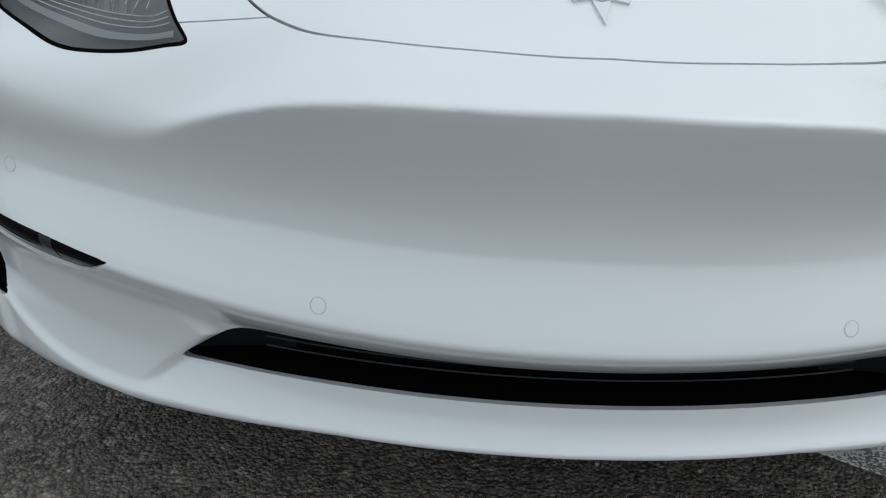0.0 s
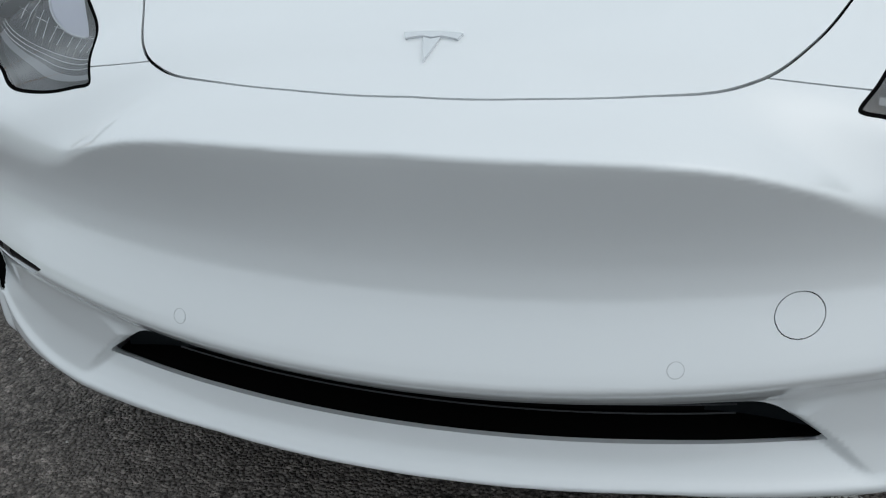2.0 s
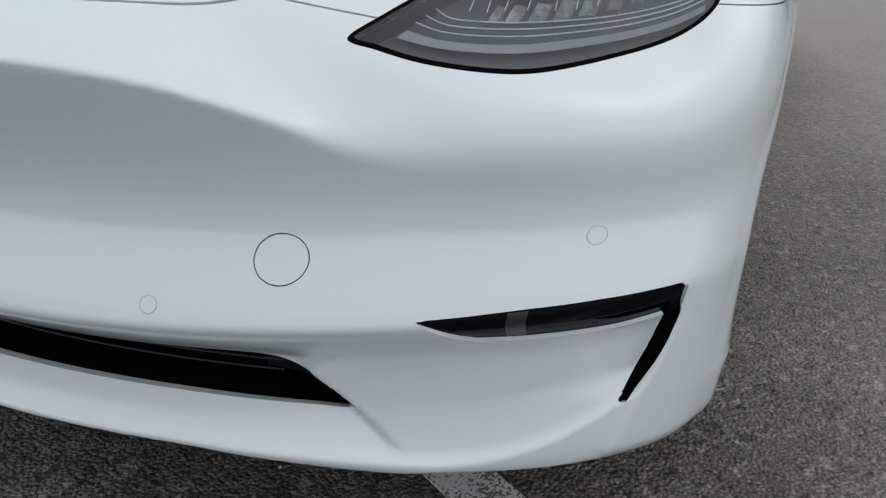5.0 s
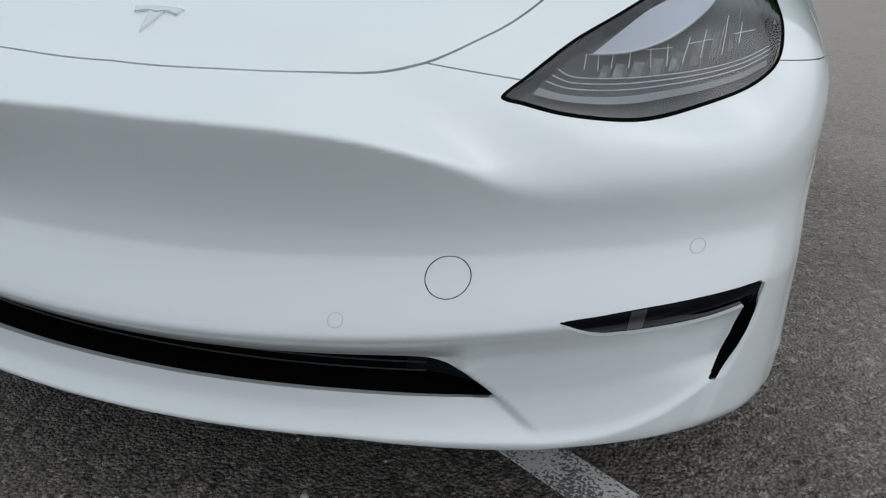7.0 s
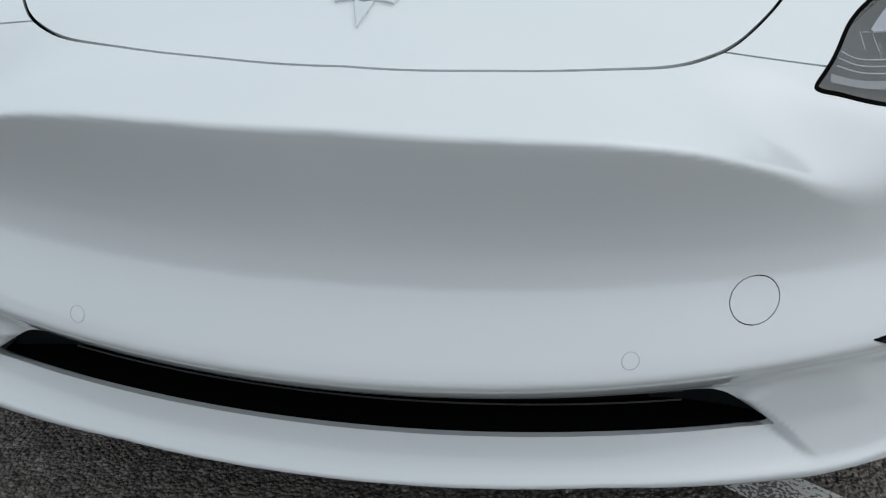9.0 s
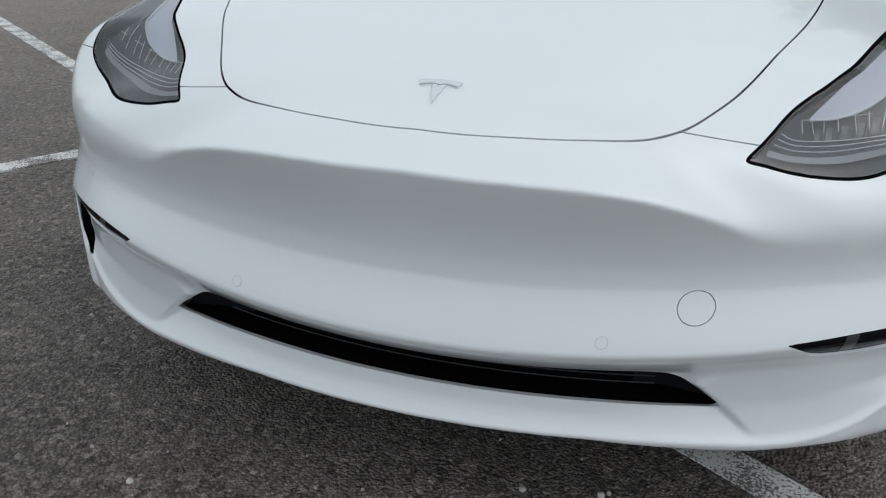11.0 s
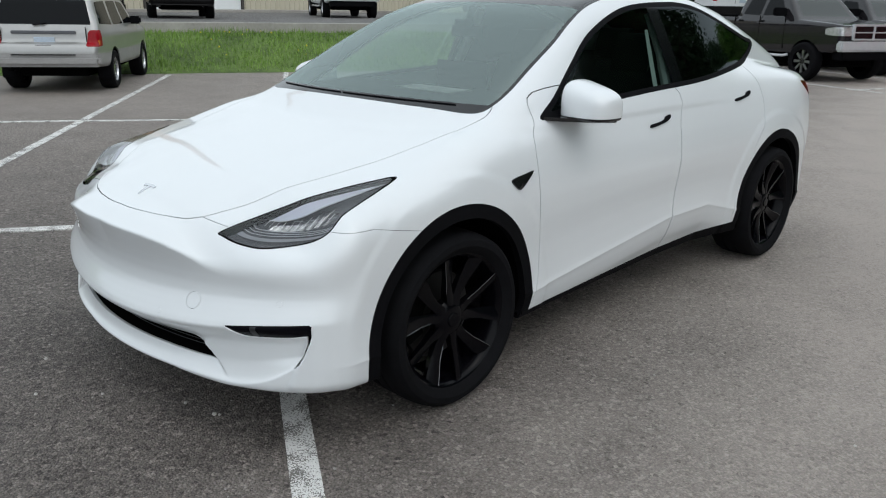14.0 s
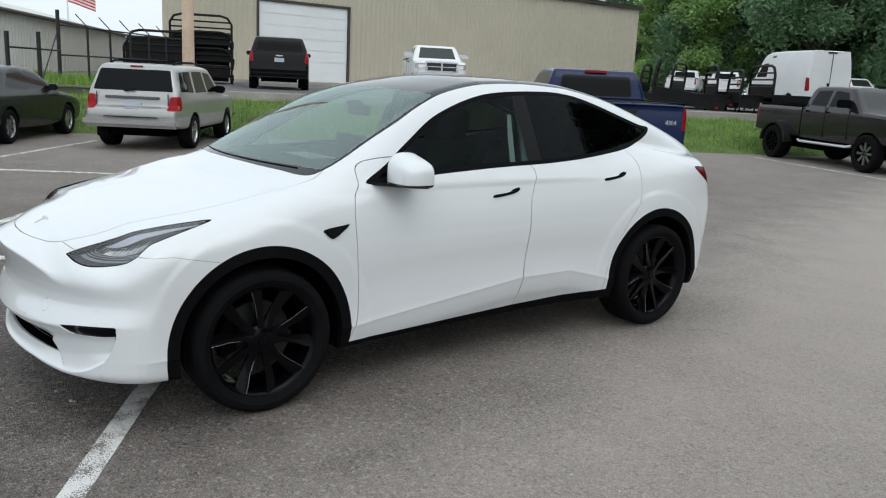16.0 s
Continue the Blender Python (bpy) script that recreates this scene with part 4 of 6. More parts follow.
MV, MT = skin(mirror_field, np.arange(0.84, 1.13, 0.008), np.arange(1.45, 1.71, 0.008), np.arange(1.04, 1.3, 0.008))
MV, cover, foot = split(MV, MT, 1.083 - MV[:, 2])
for side in (1, -1):
    for nm, tri, mt, lb in (("mirror_cover", cover, PAINT_WHITE, "white mirror cover"), ("mirror_foot", foot, BLACK_GLOSS, "black mirror underside")):
        A, B = tidy(MV, tri)
        from_arrays(nm, A * (side, 1, 1), B if side > 0 else B[:, ::-1], mt, car, lb)
pair("mirror_arm", lambda: prism(loop([(0.78, 1.38), (0.86, 1.42), (1.0, 1.51), (1.07, 1.58), (1.06, 1.63), (0.88, 1.63), (0.80, 1.55)], 4), 1.064, 1.080, "z"), BLACK_GLOSS, car)
pair("mirror_glass", lambda: prism(loop([(0.88, 1.09), (1.05, 1.09), (1.06, 1.15), (1.03, 1.185), (0.90, 1.205)], 4), 1.648, 1.658, "y"), CHROME, car)

# wheel wells, wheels
def well(ya):
    bm = bmesh.new()
    rows = []
    for i in range(37):
        a = radians(-12 + 204 * i / 36)
        rows.append([bm.verts.new((x, ya + 0.424 * math.cos(a), AXLE_Z + 0.424 * math.sin(a))) for x in (0.94, 0.6)])
    for p, q in zip(rows[:-1], rows[1:]):
        bm.faces.new((p[0], p[1], q[1], q[0]))
    bm.faces.new([r[1] for r in rows])
    return bm


def build_wheel(m, side):
    rim = merge(lathe([(0.252, -0.19), (0.256, -0.02), (0.276, 0.0), (0.281, 0.006), (0.277, 0.010), (0.266, 0.006), (0.252, -0.012), (0.244, -0.10), (0.24, -0.19)], 64), lathe([(0.0, -0.012), (0.05, -0.014), (0.068, -0.022), (0.078, -0.035), (0.075, -0.07), (0.0, -0.07)], 48))
    spokes, edges = [], []
    for k in range(10):
        a = 2 * math.pi * (k // 2) / 5 + (0.20 if k % 2 else -0.20)
        lean = 0.10 if k % 2 else -0.10
        bm = bmesh.new()
        rows = []
        for r, w, d, o, tw in ((0.055, 0.022, 0.045, -0.020, 0.0), (0.11, 0.019, 0.036, -0.028, 0.25), (0.17, 0.022, 0.030, -0.022, 0.55), (0.225, 0.029, 0.028, -0.012, 0.62), (0.262, 0.030, 0.026, -0.004, 0.6)):
            c = a + lean * (r - 0.055) / 0.18
            rad, tan = Vector((0, math.cos(c), math.sin(c))), Vector((0, -math.sin(c), math.cos(c)))
            ax = Vector((1, 0, 0))
            s = (tan * math.cos(tw * 0.5) + ax * math.sin(tw * 0.5) * (1 if k % 2 else -1))
            u = rad * r + ax * o
            rows.append([bm.verts.new(u + s * w), bm.verts.new(u + ax * 0.004), bm.verts.new(u - s * w), bm.verts.new(u - s * w * 0.6 - ax * d), bm.verts.new(u + s * w * 0.6 - ax * d)])
        for p, q in zip(rows[:-1], rows[1:]):
            for i in range(5):
                bm.faces.new((p[i], p[(i + 1) % 5], q[(i + 1) % 5], q[i]))
        bmesh.ops.recalc_face_normals(bm, faces=list(bm.faces))
        k % 2 and edges.append(tube([tuple(r[0 if k % 2 else 2].co + Vector((0.001, 0, 0))) for r in rows[1:]], 0.0013, 5))
        spokes.append(bm)
    tyre = lathe([(0.268, 0.004), (0.280, 0.018), (0.305, 0.034), (0.328, 0.031), (0.345, 0.013), (0.351, -0.012), (0.354, -0.05), (0.354, -0.065), (0.348, -0.068), (0.348, -0.074), (0.354, -0.077), (0.354, -0.13), (0.348, -0.133), (0.348, -0.139), (0.354, -0.142), (0.352, -0.19), (0.34, -0.215), (0.30, -0.235), (0.268, -0.20)], 96)
    disc = lathe([(0.0, -0.10), (0.175, -0.10), (0.178, -0.106), (0.178, -0.124), (0.0, -0.124)], 48)
    cap = lathe([(0.0, -0.006), (0.026, -0.007), (0.029, -0.011), (0.029, -0.02), (0.0, -0.02)], 32)
    caliper = prism([(0.11 * math.cos(a), 0.11 * math.sin(a)) for a in np.linspace(2.2, 3.4, 8)] + [(0.195 * math.cos(a), 0.195 * math.sin(a)) for a in np.linspace(3.4, 2.2, 8)], -0.14, -0.075, "x")
    for b in (rim, tyre, disc, cap, caliper, *spokes, *edges):
        if side < 0:
            b.transform(FLIP)
            bmesh.ops.reverse_faces(b, faces=list(b.faces))
    wheel = part("wheel", rim, WHEEL_BLACK, car, "black multi-spoke alloy wheel", True)
    for b in spokes:
        part("spoke", b, WHEEL_BLACK, wheel, "", True)
    part("tyre", tyre, RUBBER, wheel, "black low-profile tyre", True)
    part("brake_disc", disc, DISC, wheel, "grey steel brake disc", True)
    part("hub_cap", cap, WHEEL_BLACK, wheel, "", True)
    part("brake_caliper", caliper, GAP, wheel)
    # pale tubes added in place of the highlights along the black spokes' bevels
    for b in edges:
        part("spoke_edge", b, SPOKE_BRIGHT, wheel, "", True)
    wheel.matrix_basis = m
    return wheel


for ya in (AXLE_F, AXLE_R):
    pair("wheel_well", lambda: well(ya), GAP, car, "black wheel arch liner", False)
for s in (1, -1):
    for ya in (AXLE_F, AXLE_R):
        build_wheel(Matrix.Translation((s * 0.940, ya, AXLE_Z + 0.001)) @ Matrix.Rotation(0.35 if ya > 2 else 0.15, 4, "X"), s)

# cabin
part("dashboard", merge(box(-0.68, 0.68, 1.45, 1.75, 0.80, 1.0), prism(loop([(1.08, 1.02), (1.3, 1.11), (1.55, 1.127), (1.75, 1.11), (1.80, 0.95), (1.15, 0.9)], 4), -0.66, 0.66, "x")), INTERIOR, car, "black dashboard top", True)
part("dash_paper", box(0.0, 0.36, 1.33, 1.49, 1.146, 1.149), PAPER, car, "white sheet lying on the dashboard")
part("touch_screen", box(-0.18, 0.18, 1.80, 1.815, 1.05, 1.25), BLACK_GLOSS, car, "", bevel=0.004)
part("cabin_floor", box(-0.72, 0.72, 1.1, 4.1, 0.42, 0.46), INTERIOR, car)
for s in (1, -1):
    for y in (2.15, 3.1):
        w = 0.24
        part("seat_cushion", prism(loop([(y, 0.55), (y + 0.5, 0.52), (y + 0.52, 0.64), (y + 0.02, 0.69)], 5), s * 0.38 - w, s * 0.38 + w, "x"), INTERIOR, car, "black car seat", True)
        part("seat_backrest", prism(loop([(y + 0.42, 0.6), (y + 0.55, 0.6), (y + 0.74, 1.14), (y + 0.66, 1.17)], 5), s * 0.38 - w, s * 0.38 + w, "x"), INTERIOR, car, "", True)
        part("head_rest", prism(loop([(y + 0.66, 1.18), (y + 0.76, 1.17), (y + 0.80, 1.36), (y + 0.72, 1.37)], 5), s * 0.38 - 0.12, s * 0.38 + 0.12, "x"), INTERIOR, car, "", True)
    part("pillar_trim", tube([(s * 0.80, 2.56, 1.06), (s * 0.70, 2.60, 1.3), (s * 0.60, 2.62, 1.5)], [0.03, 0.028, 0.028], 8), INTERIOR_WHITE, car, "pale pillar trim", True)
    part("seat_belt", strip(np.array([(s * 0.795, 2.44, 1.04), (s * 0.70, 2.47, 1.3), (s * 0.65, 2.50, 1.42)]), np.array([(s * 0.795, 2.485, 1.04), (s * 0.70, 2.51, 1.3), (s * 0.65, 2.53, 1.42)])), INTERIOR_WHITE, car)
wheel_ring = lathe([(0.17 + 0.016 * math.cos(a), 0.014 * math.sin(a)) for a in np.linspace(0, 2 * math.pi, 13)], 40)
wheel_ring.transform(Matrix.Translation((0.38, 1.92, 0.95)) @ Matrix.Rotation(radians(-65), 4, "X") @ Matrix.Rotation(radians(90), 4, "Y"))
part("steering_wheel", wheel_ring, INTERIOR, car, "", True)
# wiper and cowl
cw = np.linspace(-0.66, 0.66, 23)
part("wiper_blade", tube(on_top(np.c_[np.linspace(-0.03, 0.60, 14), 1.035 + 0.26 * np.linspace(-0.03, 0.60, 14)**2], -0.002), 0.0035, 6), BLACK_TRIM, car, "black wiper blade", True)
part("wiper_blade", tube(on_top(np.c_[np.linspace(-0.62, -0.05, 12), 1.035 + 0.26 * np.linspace(-0.62, -0.05, 12)**2], -0.002), 0.0035, 6), BLACK_TRIM, car, "black wiper blade", True)
part("mirror_stalk", merge(box(-0.03, 0.03, 1.78, 1.86, 1.42, 1.46), box(-0.11, 0.11, 1.84, 1.87, 1.37, 1.43)), BLACK_TRIM, car)


# ---- parked vehicles ----
def heading(x, y, z, dx, dy):
    """Places a vehicle built with its nose at the origin, looking along -y."""
    return Matrix.Translation((x, y, z)) @ Matrix.Rotation(math.atan2(dx, -dy), 4, "Z")


def simple_wheel(parent, x, y, r, width, rim_mat, spokes=6, face=None):
    s = 1 if x > 0 else -1
    bm = lathe([(r * 0.62, 0.0), (r * 0.70, 0.012), (r * 0.9, 0.012), (r * 0.985, -0.02), (r, -0.06), (r, -width + 0.04), (r * 0.95, -width), (r * 0.6, -width)], 36)
    rim = lathe([(r * 0.64, -width + 0.05), (r * 0.64, -0.004), (r * 0.60, -0.012), (r * 0.57, -0.05), (r * 0.57, -width + 0.05)], 36)
    hub = lathe([(0.0, -0.03), (r * 0.16, -0.03), (r * 0.19, -0.05), (r * 0.19, -0.1), (0.0, -0.1)], 20)
    back = lathe([(0.0, -0.11), (r * 0.6, -0.11), (r * 0.6, -0.115), (0.0, -0.115)], 24)
    star = []
    for k in range(spokes):
        for q, o in ((0.14, -0.5), (0.60, -0.16), (0.60, 0.16), (0.14, 0.5)):
            a = 2 * math.pi * (k + (o if q < 0.5 else o)) / spokes
            star.append((q * r * math.cos(a), q * r * math.sin(a)))
    star = prism(star, -0.075, -0.03, "x")
    m = Matrix.Translation((x, y, r)) @ (Matrix.Identity(4) if s > 0 else FLIP)
    for b in (bm, rim, back, hub, star):
        b.transform(m)
        if s < 0:
            bmesh.ops.reverse_faces(b, faces=list(b.faces))
    w = part("wheel", rim, rim_mat, parent, "", True)
    part("tyre", bm, RUBBER, w, "", True)
    part("brake_drum", back, GAP, w)
    part("hub", hub, rim_mat, w, "", True)
    part("spokes", star, face or rim_mat, w)


def vehicle(name, label, category, paint, outline, half, rise, axles, radius, side_panes=(), rear=(), front=(), cladding=None, step=0.05, k=0.09, taper=(0.10, 0.06), rim=None, spokes=6, trim=BLACK_TRIM, arch=1.16, track=0.0, group="", face=None):
    """A vehicle from its side outline (distance from the nose, height), its half width and how that shrinks with height.
    Panes and lamps are cut out of the skin: sides in (y, z), rear and front in (x, z)."""
    car = empty(name, label, category, group)
    poly, wz = loop(outline, 5), spline(rise)
    L = max(p[0] for p in outline)
    top, low = max(p[1] for p in outline), min(p[1] for p in outline)

    def f(x, y, z):
        shp = np.broadcast(x, y, z).shape
        yz = np.stack([np.broadcast_to(y, shp).ravel(), np.broadcast_to(z, shp).ravel()], 1)
        if len(shp) == 3:
            one = np.stack([np.broadcast_to(y, shp)[0].ravel(), np.broadcast_to(z, shp)[0].ravel()], 1)
            d = np.broadcast_to(-inside(one, poly).reshape(shp[1:])[None], shp)
        else:
            d = -inside(yz, poly).reshape(shp)
        w = half + wz(z) - taper[0] * np.clip(1 - y / 0.9, 0, 1)**2 - taper[1] * np.clip(1 - (L - y) / 0.9, 0, 1)**2
        return smin(d, w - np.abs(x), k)
    V, T = skin(f, np.arange(-half - 0.1, half + 0.15, step), np.arange(-0.12, L + 0.2, step), np.arange(low - 0.12, top + 0.2, step))

    def take(T, phi):
        nonlocal V
        V, a, b = split(V, T, phi(V))
        return a, b
    rest = T
    for ya in axles:
        _, rest = take(rest, lambda V: np.maximum(np.hypot(V[:, 1] - ya, V[:, 2] - radius) - radius * arch, half * 0.55 - np.abs(V[:, 0])))
    for nm, mt, lb, o in side_panes:
        ol = loop(o, 4) if len(o) > 4 else np.array(o, float)
        for s in (1, -1):
            piece, rest = take(rest, lambda V: np.maximum(inside(V[:, [1, 2]], ol), half * 0.45 - s * V[:, 0]))
            if len(piece):
                panel(nm, V, piece, f, mt, car, lb, 0.02)
    for where, items in ((1, rear), (-1, front)):
        for nm, mt, lb, o, lim in items:
            ol = np.array(o, float)
            for s in ((1, -1) if min(p[0] for p in o) > 0 else (1,)):
                piece, rest = take(rest, lambda V: np.maximum(inside(V[:, [0, 2]] * (s, 1), ol), where * (lim - V[:, 1])))
                if len(piece):
                    panel(nm, V, piece, f, mt, car, lb, 0.02)
    if cladding:
        low_, rest = take(rest, lambda V: V[:, 2] - cladding[0])
        if len(low_):
            panel("lower_cladding", V, low_, f, cladding[1], car, "", 0.02)
    panel("body", V, rest, f, paint, car, "", 0.03)
    part("chassis", box(-half * 0.6, half * 0.6, 0.5, L - 0.5, radius * 0.75, low + 0.15), GAP, car)
    for ya in axles:
        for s in (1, -1):
            simple_wheel(car, s * (half - 0.01 + track), ya, radius, 0.25, rim or LAMP_SILVER, spokes, face)
    return car


def add_box(car, name, mt, dims, label="", bevel=0.01):
    return part(name, box(*dims), mt, car, label, bevel=bevel)


def add_mirrors(car, mt, half, y, z, w=0.22, h=0.2):
    for s in (1, -1):
        x0, x1 = sorted((s * (half - 0.04), s * (half + w)))
        part("wing_mirror", box(x0, x1, y, y + 0.1, z, z + h), mt, car, "", bevel=0.03)


SILVER = mat("silver_car_paint", (0.39, 0.385, 0.375), 0.28, metal=0.5, coat=0.5, var=0.06, scale=2)
GREY_CLAD = mat("grey_cladding", (0.30, 0.292, 0.285), 0.5, var=0.12, scale=6)
DARK_GREEN = mat("dark_car_paint", (0.010, 0.012, 0.012), 0.22, coat=0.1, spec=0.25, var=0.1, scale=2)
BLACK_PAINT = mat("black_car_paint", (0.005, 0.0045, 0.005), 0.15, coat=0.0, spec=0.2, var=0.15, scale=2)
BLUE_PAINT = mat("blue_car_paint", (0.004, 0.014, 0.066), 0.22, coat=0.15, spec=0.25, var=0.1, scale=2)
GREY_PAINT = mat("charcoal_car_paint", (0.016, 0.0145, 0.0165), 0.14, coat=0.5, spec=0.3, var=0.1, scale=2)
RED_PAINT = mat("red_car_paint", (0.22, 0.008, 0.012), 0.25, coat=0.8, var=0.1, scale=2)
VAN_WHITE = mat("white_van_paint", (0.76, 0.77, 0.78), 0.4, coat=0.3, var=0.04, scale=2)
PLATE = mat("number_plate", (0.45, 0.52, 0.6), 0.5, var=0.1, scale=30)
AMBER = mat("amber_lens", (0.55, 0.16, 0.02), 0.2)
CAR_GLASS = mat("dark_car_glass", (0.004, 0.005, 0.006), 0.06, spec=0.12)
SCREEN_GLASS = mat("pale_windscreen", (0.03, 0.037, 0.035), 0.05, spec=0.4)
HEAD_CLEAR = mat("clear_lamp", (0.6, 0.6, 0.6), 0.15, metal=0.5, var=0.3, scale=18)

# silver off-roader, seen from behind
jeep = vehicle("off_roader", "silver off-road estate car with grey bumpers parked by the grass", "car", SILVER,
    [(0.02, 0.5), (0.0, 0.85), (0.1, 1.02), (0.6, 1.08), (1.32, 1.14), (1.75, 1.60), (2.05, 1.70), (3.0, 1.735), (3.9, 1.72), (4.22, 1.66), (4.36, 1.40), (4.47, 1.08), (4.50, 0.90), (4.60, 0.84), (4.62, 0.66), (4.52, 0.50), (4.1, 0.44), (2.3, 0.40), (0.4, 0.42)],
    0.90, [(0.3, -0.03), (0.6, 0.0), (0.95, 0.0), (1.1, -0.02), (1.4, -0.11), (1.7, -0.20), (1.9, -0.27)], (0.86, 3.55), 0.36,
    side_panes=[("side_window", CAR_GLASS, "", [(1.62, 1.17), (1.95, 1.56), (2.42, 1.60), (2.45, 1.17)]), ("side_window", CAR_GLASS, "", [(2.54, 1.17), (2.52, 1.60), (3.22, 1.60), (3.36, 1.17)]), ("side_window", CAR_GLASS, "", [(3.48, 1.17), (3.36, 1.60), (4.05, 1.58), (4.26, 1.20)])],
    rear=[("tail_lamp", RED_LENS, "red tail lamp", [(0.66, 0.82), (0.9, 0.82), (0.9, 1.10), (0.69, 1.10)], 4.33), ("rear_window", CAR_GLASS, "dark rear window", [(-0.74, 1.19), (0.74, 1.19), (0.65, 1.61), (-0.65, 1.61)], 4.0)],
    cladding=(0.70, GREY_CLAD))
add_box(jeep, "tailgate_strip", LAMP_GREY, (-0.50, 0.50, 4.47, 4.52, 1.03, 1.085))
add_box(jeep, "rear_bumper", GREY_CLAD, (-0.89, 0.89, 4.44, 4.69, 0.47, 0.68), "silver-grey plastic bumper", 0.06)
add_box(jeep, "bumper_step", BLACK_TRIM, (-0.5, 0.5, 4.53, 4.67, 0.675, 0.688), "", 0.004)
add_box(jeep, "tailgate_seam", GAP, (-0.66, 0.66, 4.515, 4.525, 0.745, 0.757), "", 0.0)
for s in (1, -1):
    add_box(jeep, "indicator_lens", AMBER, (*sorted((s * 0.72, s * 0.86)), 4.44, 4.475, 0.84, 0.93), "amber indicator lens", 0.006)
    add_box(jeep, "tailgate_seam", GAP, (*sorted((s * 0.655, s * 0.667)), 4.488, 4.503, 0.76, 1.15), "", 0.0)
add_box(jeep, "exhaust", GAP, (0.5, 0.58, 4.5, 4.66, 0.40, 0.47), "", 0.02)
add_box(jeep, "number_plate", PLATE, (-0.16, 0.16, 4.49, 4.512, 0.88, 0.98), "", 0.004)
add_box(jeep, "tailgate_handle", BLACK_TRIM, (-0.13, 0.13, 4.52, 4.60, 0.80, 0.85))
add_box(jeep, "brake_light", RED_LENS, (-0.12, 0.12, 4.17, 4.24, 1.655, 1.685))
for s in (1, -1):
    part("roof_rail", tube([(s * 0.60, 2.2, 1.73), (s * 0.60, 2.4, 1.775), (s * 0.60, 3.7, 1.775), (s * 0.60, 3.9, 1.72)], 0.018), BLACK_TRIM, jeep, "", True)
    add_box(jeep, "mud_flap", BLACK_TRIM, (*sorted((s * 0.68, s * 0.90)), 3.93, 3.96, 0.22, 0.55))
for y in (2.6, 3.5):
    part("roof_bar", tube([(-0.6, y, 1.79), (0.6, y, 1.79)], 0.016), BLACK_TRIM, jeep, "", True)
part("rear_wiper", tube([(0.02, 4.49, 1.19), (-0.05, 4.475, 1.21), (0.16, 4.475, 1.18)], 0.012), BLACK_TRIM, jeep, "", True)
add_mirrors(jeep, BLACK_TRIM, 0.86, 1.7, 1.14, 0.2, 0.16)
jeep.matrix_world = heading(-14.98, 6.45, 0, -0.81, 0.585) @ Matrix.Diagonal((1, 1, 0.94, 1))

# dark saloon
sedan = vehicle("saloon_car", "dark green-black saloon car parked by the grass", "car", DARK_GREEN,
    [(0.05, 0.35), (0.0, 0.6), (0.12, 0.76), (1.1, 0.93), (1.35, 0.98), (1.95, 1.36), (2.4, 1.45), (3.0, 1.45), (3.5, 1.37), (4.05, 1.10), (4.65, 1.06), (4.78, 0.95), (4.80, 0.6), (4.7, 0.36), (2.4, 0.24), (0.5, 0.25)],
    0.91, [(0.2, -0.06), (0.5, 0.0), (0.85, -0.01), (1.0, -0.06), (1.45, -0.30)], (0.95, 3.72), 0.33,
    side_panes=[("side_window", CAR_GLASS, "", [(1.72, 1.01), (2.1, 1.31), (2.58, 1.385), (2.60, 1.02)]), ("side_window", CAR_GLASS, "", [(2.68, 1.02), (2.68, 1.385), (3.2, 1.36), (3.62, 1.12), (3.60, 1.06)])],
    rear=[("rear_window", CAR_GLASS, "", [(-0.6, 1.12), (0.6, 1.12), (0.5, 1.40), (-0.5, 1.40)], 3.3), ("tail_lamp", RED_LENS, "", [(0.55, 0.76), (0.9, 0.76), (0.9, 0.95), (0.58, 0.93)], 4.5)],
    front=[("windscreen", CAR_GLASS, "", [(-0.68, 1.0), (0.68, 1.0), (0.55, 1.38), (-0.55, 1.38)], 2.1)], k=0.12)
add_mirrors(sedan, DARK_GREEN, 0.86, 1.72, 0.98, 0.16, 0.13)
sedan.matrix_world = heading(-16.45, 3.32, 0, -0.83, 0.555)

# large black estate, seen from behind
suv = vehicle("large_estate_car", "large black estate car standing before the metal shed", "car", BLACK_PAINT,
    [(0.02, 0.5), (0.0, 1.0), (0.12, 1.16), (1.25, 1.24), (1.75, 1.72), (2.1, 1.86), (3.4, 1.90), (4.6, 1.87), (4.95, 1.80), (5.08, 1.40), (5.14, 1.15), (5.17, 0.75), (5.2, 0.70), (5.18, 0.5), (4.9, 0.42), (2.4, 0.36), (0.4, 0.4)],
    1.02, [(0.3, -0.05), (0.7, 0.0), (1.1, 0.0), (1.3, -0.04), (1.9, -0.24)], (1.0, 3.95), 0.40,
    side_panes=[("side_window", CAR_GLASS, "", [(1.7, 1.27), (2.0, 1.72), (4.7, 1.74), (4.8, 1.27)])],
    rear=[("tail_lamp", RED_LENS, "tall red tail lamp", [(0.84, 0.98), (1.02, 0.98), (1.02, 1.38), (0.88, 1.38)], 5.0), ("rear_window", CAR_GLASS, "", [(-0.76, 1.36), (0.76, 1.36), (0.70, 1.74), (-0.70, 1.74)], 4.6)], rim=WHEEL_BLACK)
add_box(suv, "number_plate", PLATE, (-0.16, 0.16, 5.15, 5.18, 1.0, 1.14), "", 0.004)
add_box(suv, "badge", CHROME, (-0.12, 0.12, 5.14, 5.165, 1.20, 1.24))
add_box(suv, "bumper_bar", BLACK_TRIM, (-0.95, 0.95, 5.1, 5.22, 0.60, 0.74), "", 0.03)
add_mirrors(suv, BLACK_PAINT, 0.95, 1.75, 1.25, 0.24, 0.17)
suv.matrix_world = heading(-24.66, 13.24, 0.98, -0.90, 0.43) @ Matrix.Diagonal((0.96, 1, 0.91, 1))


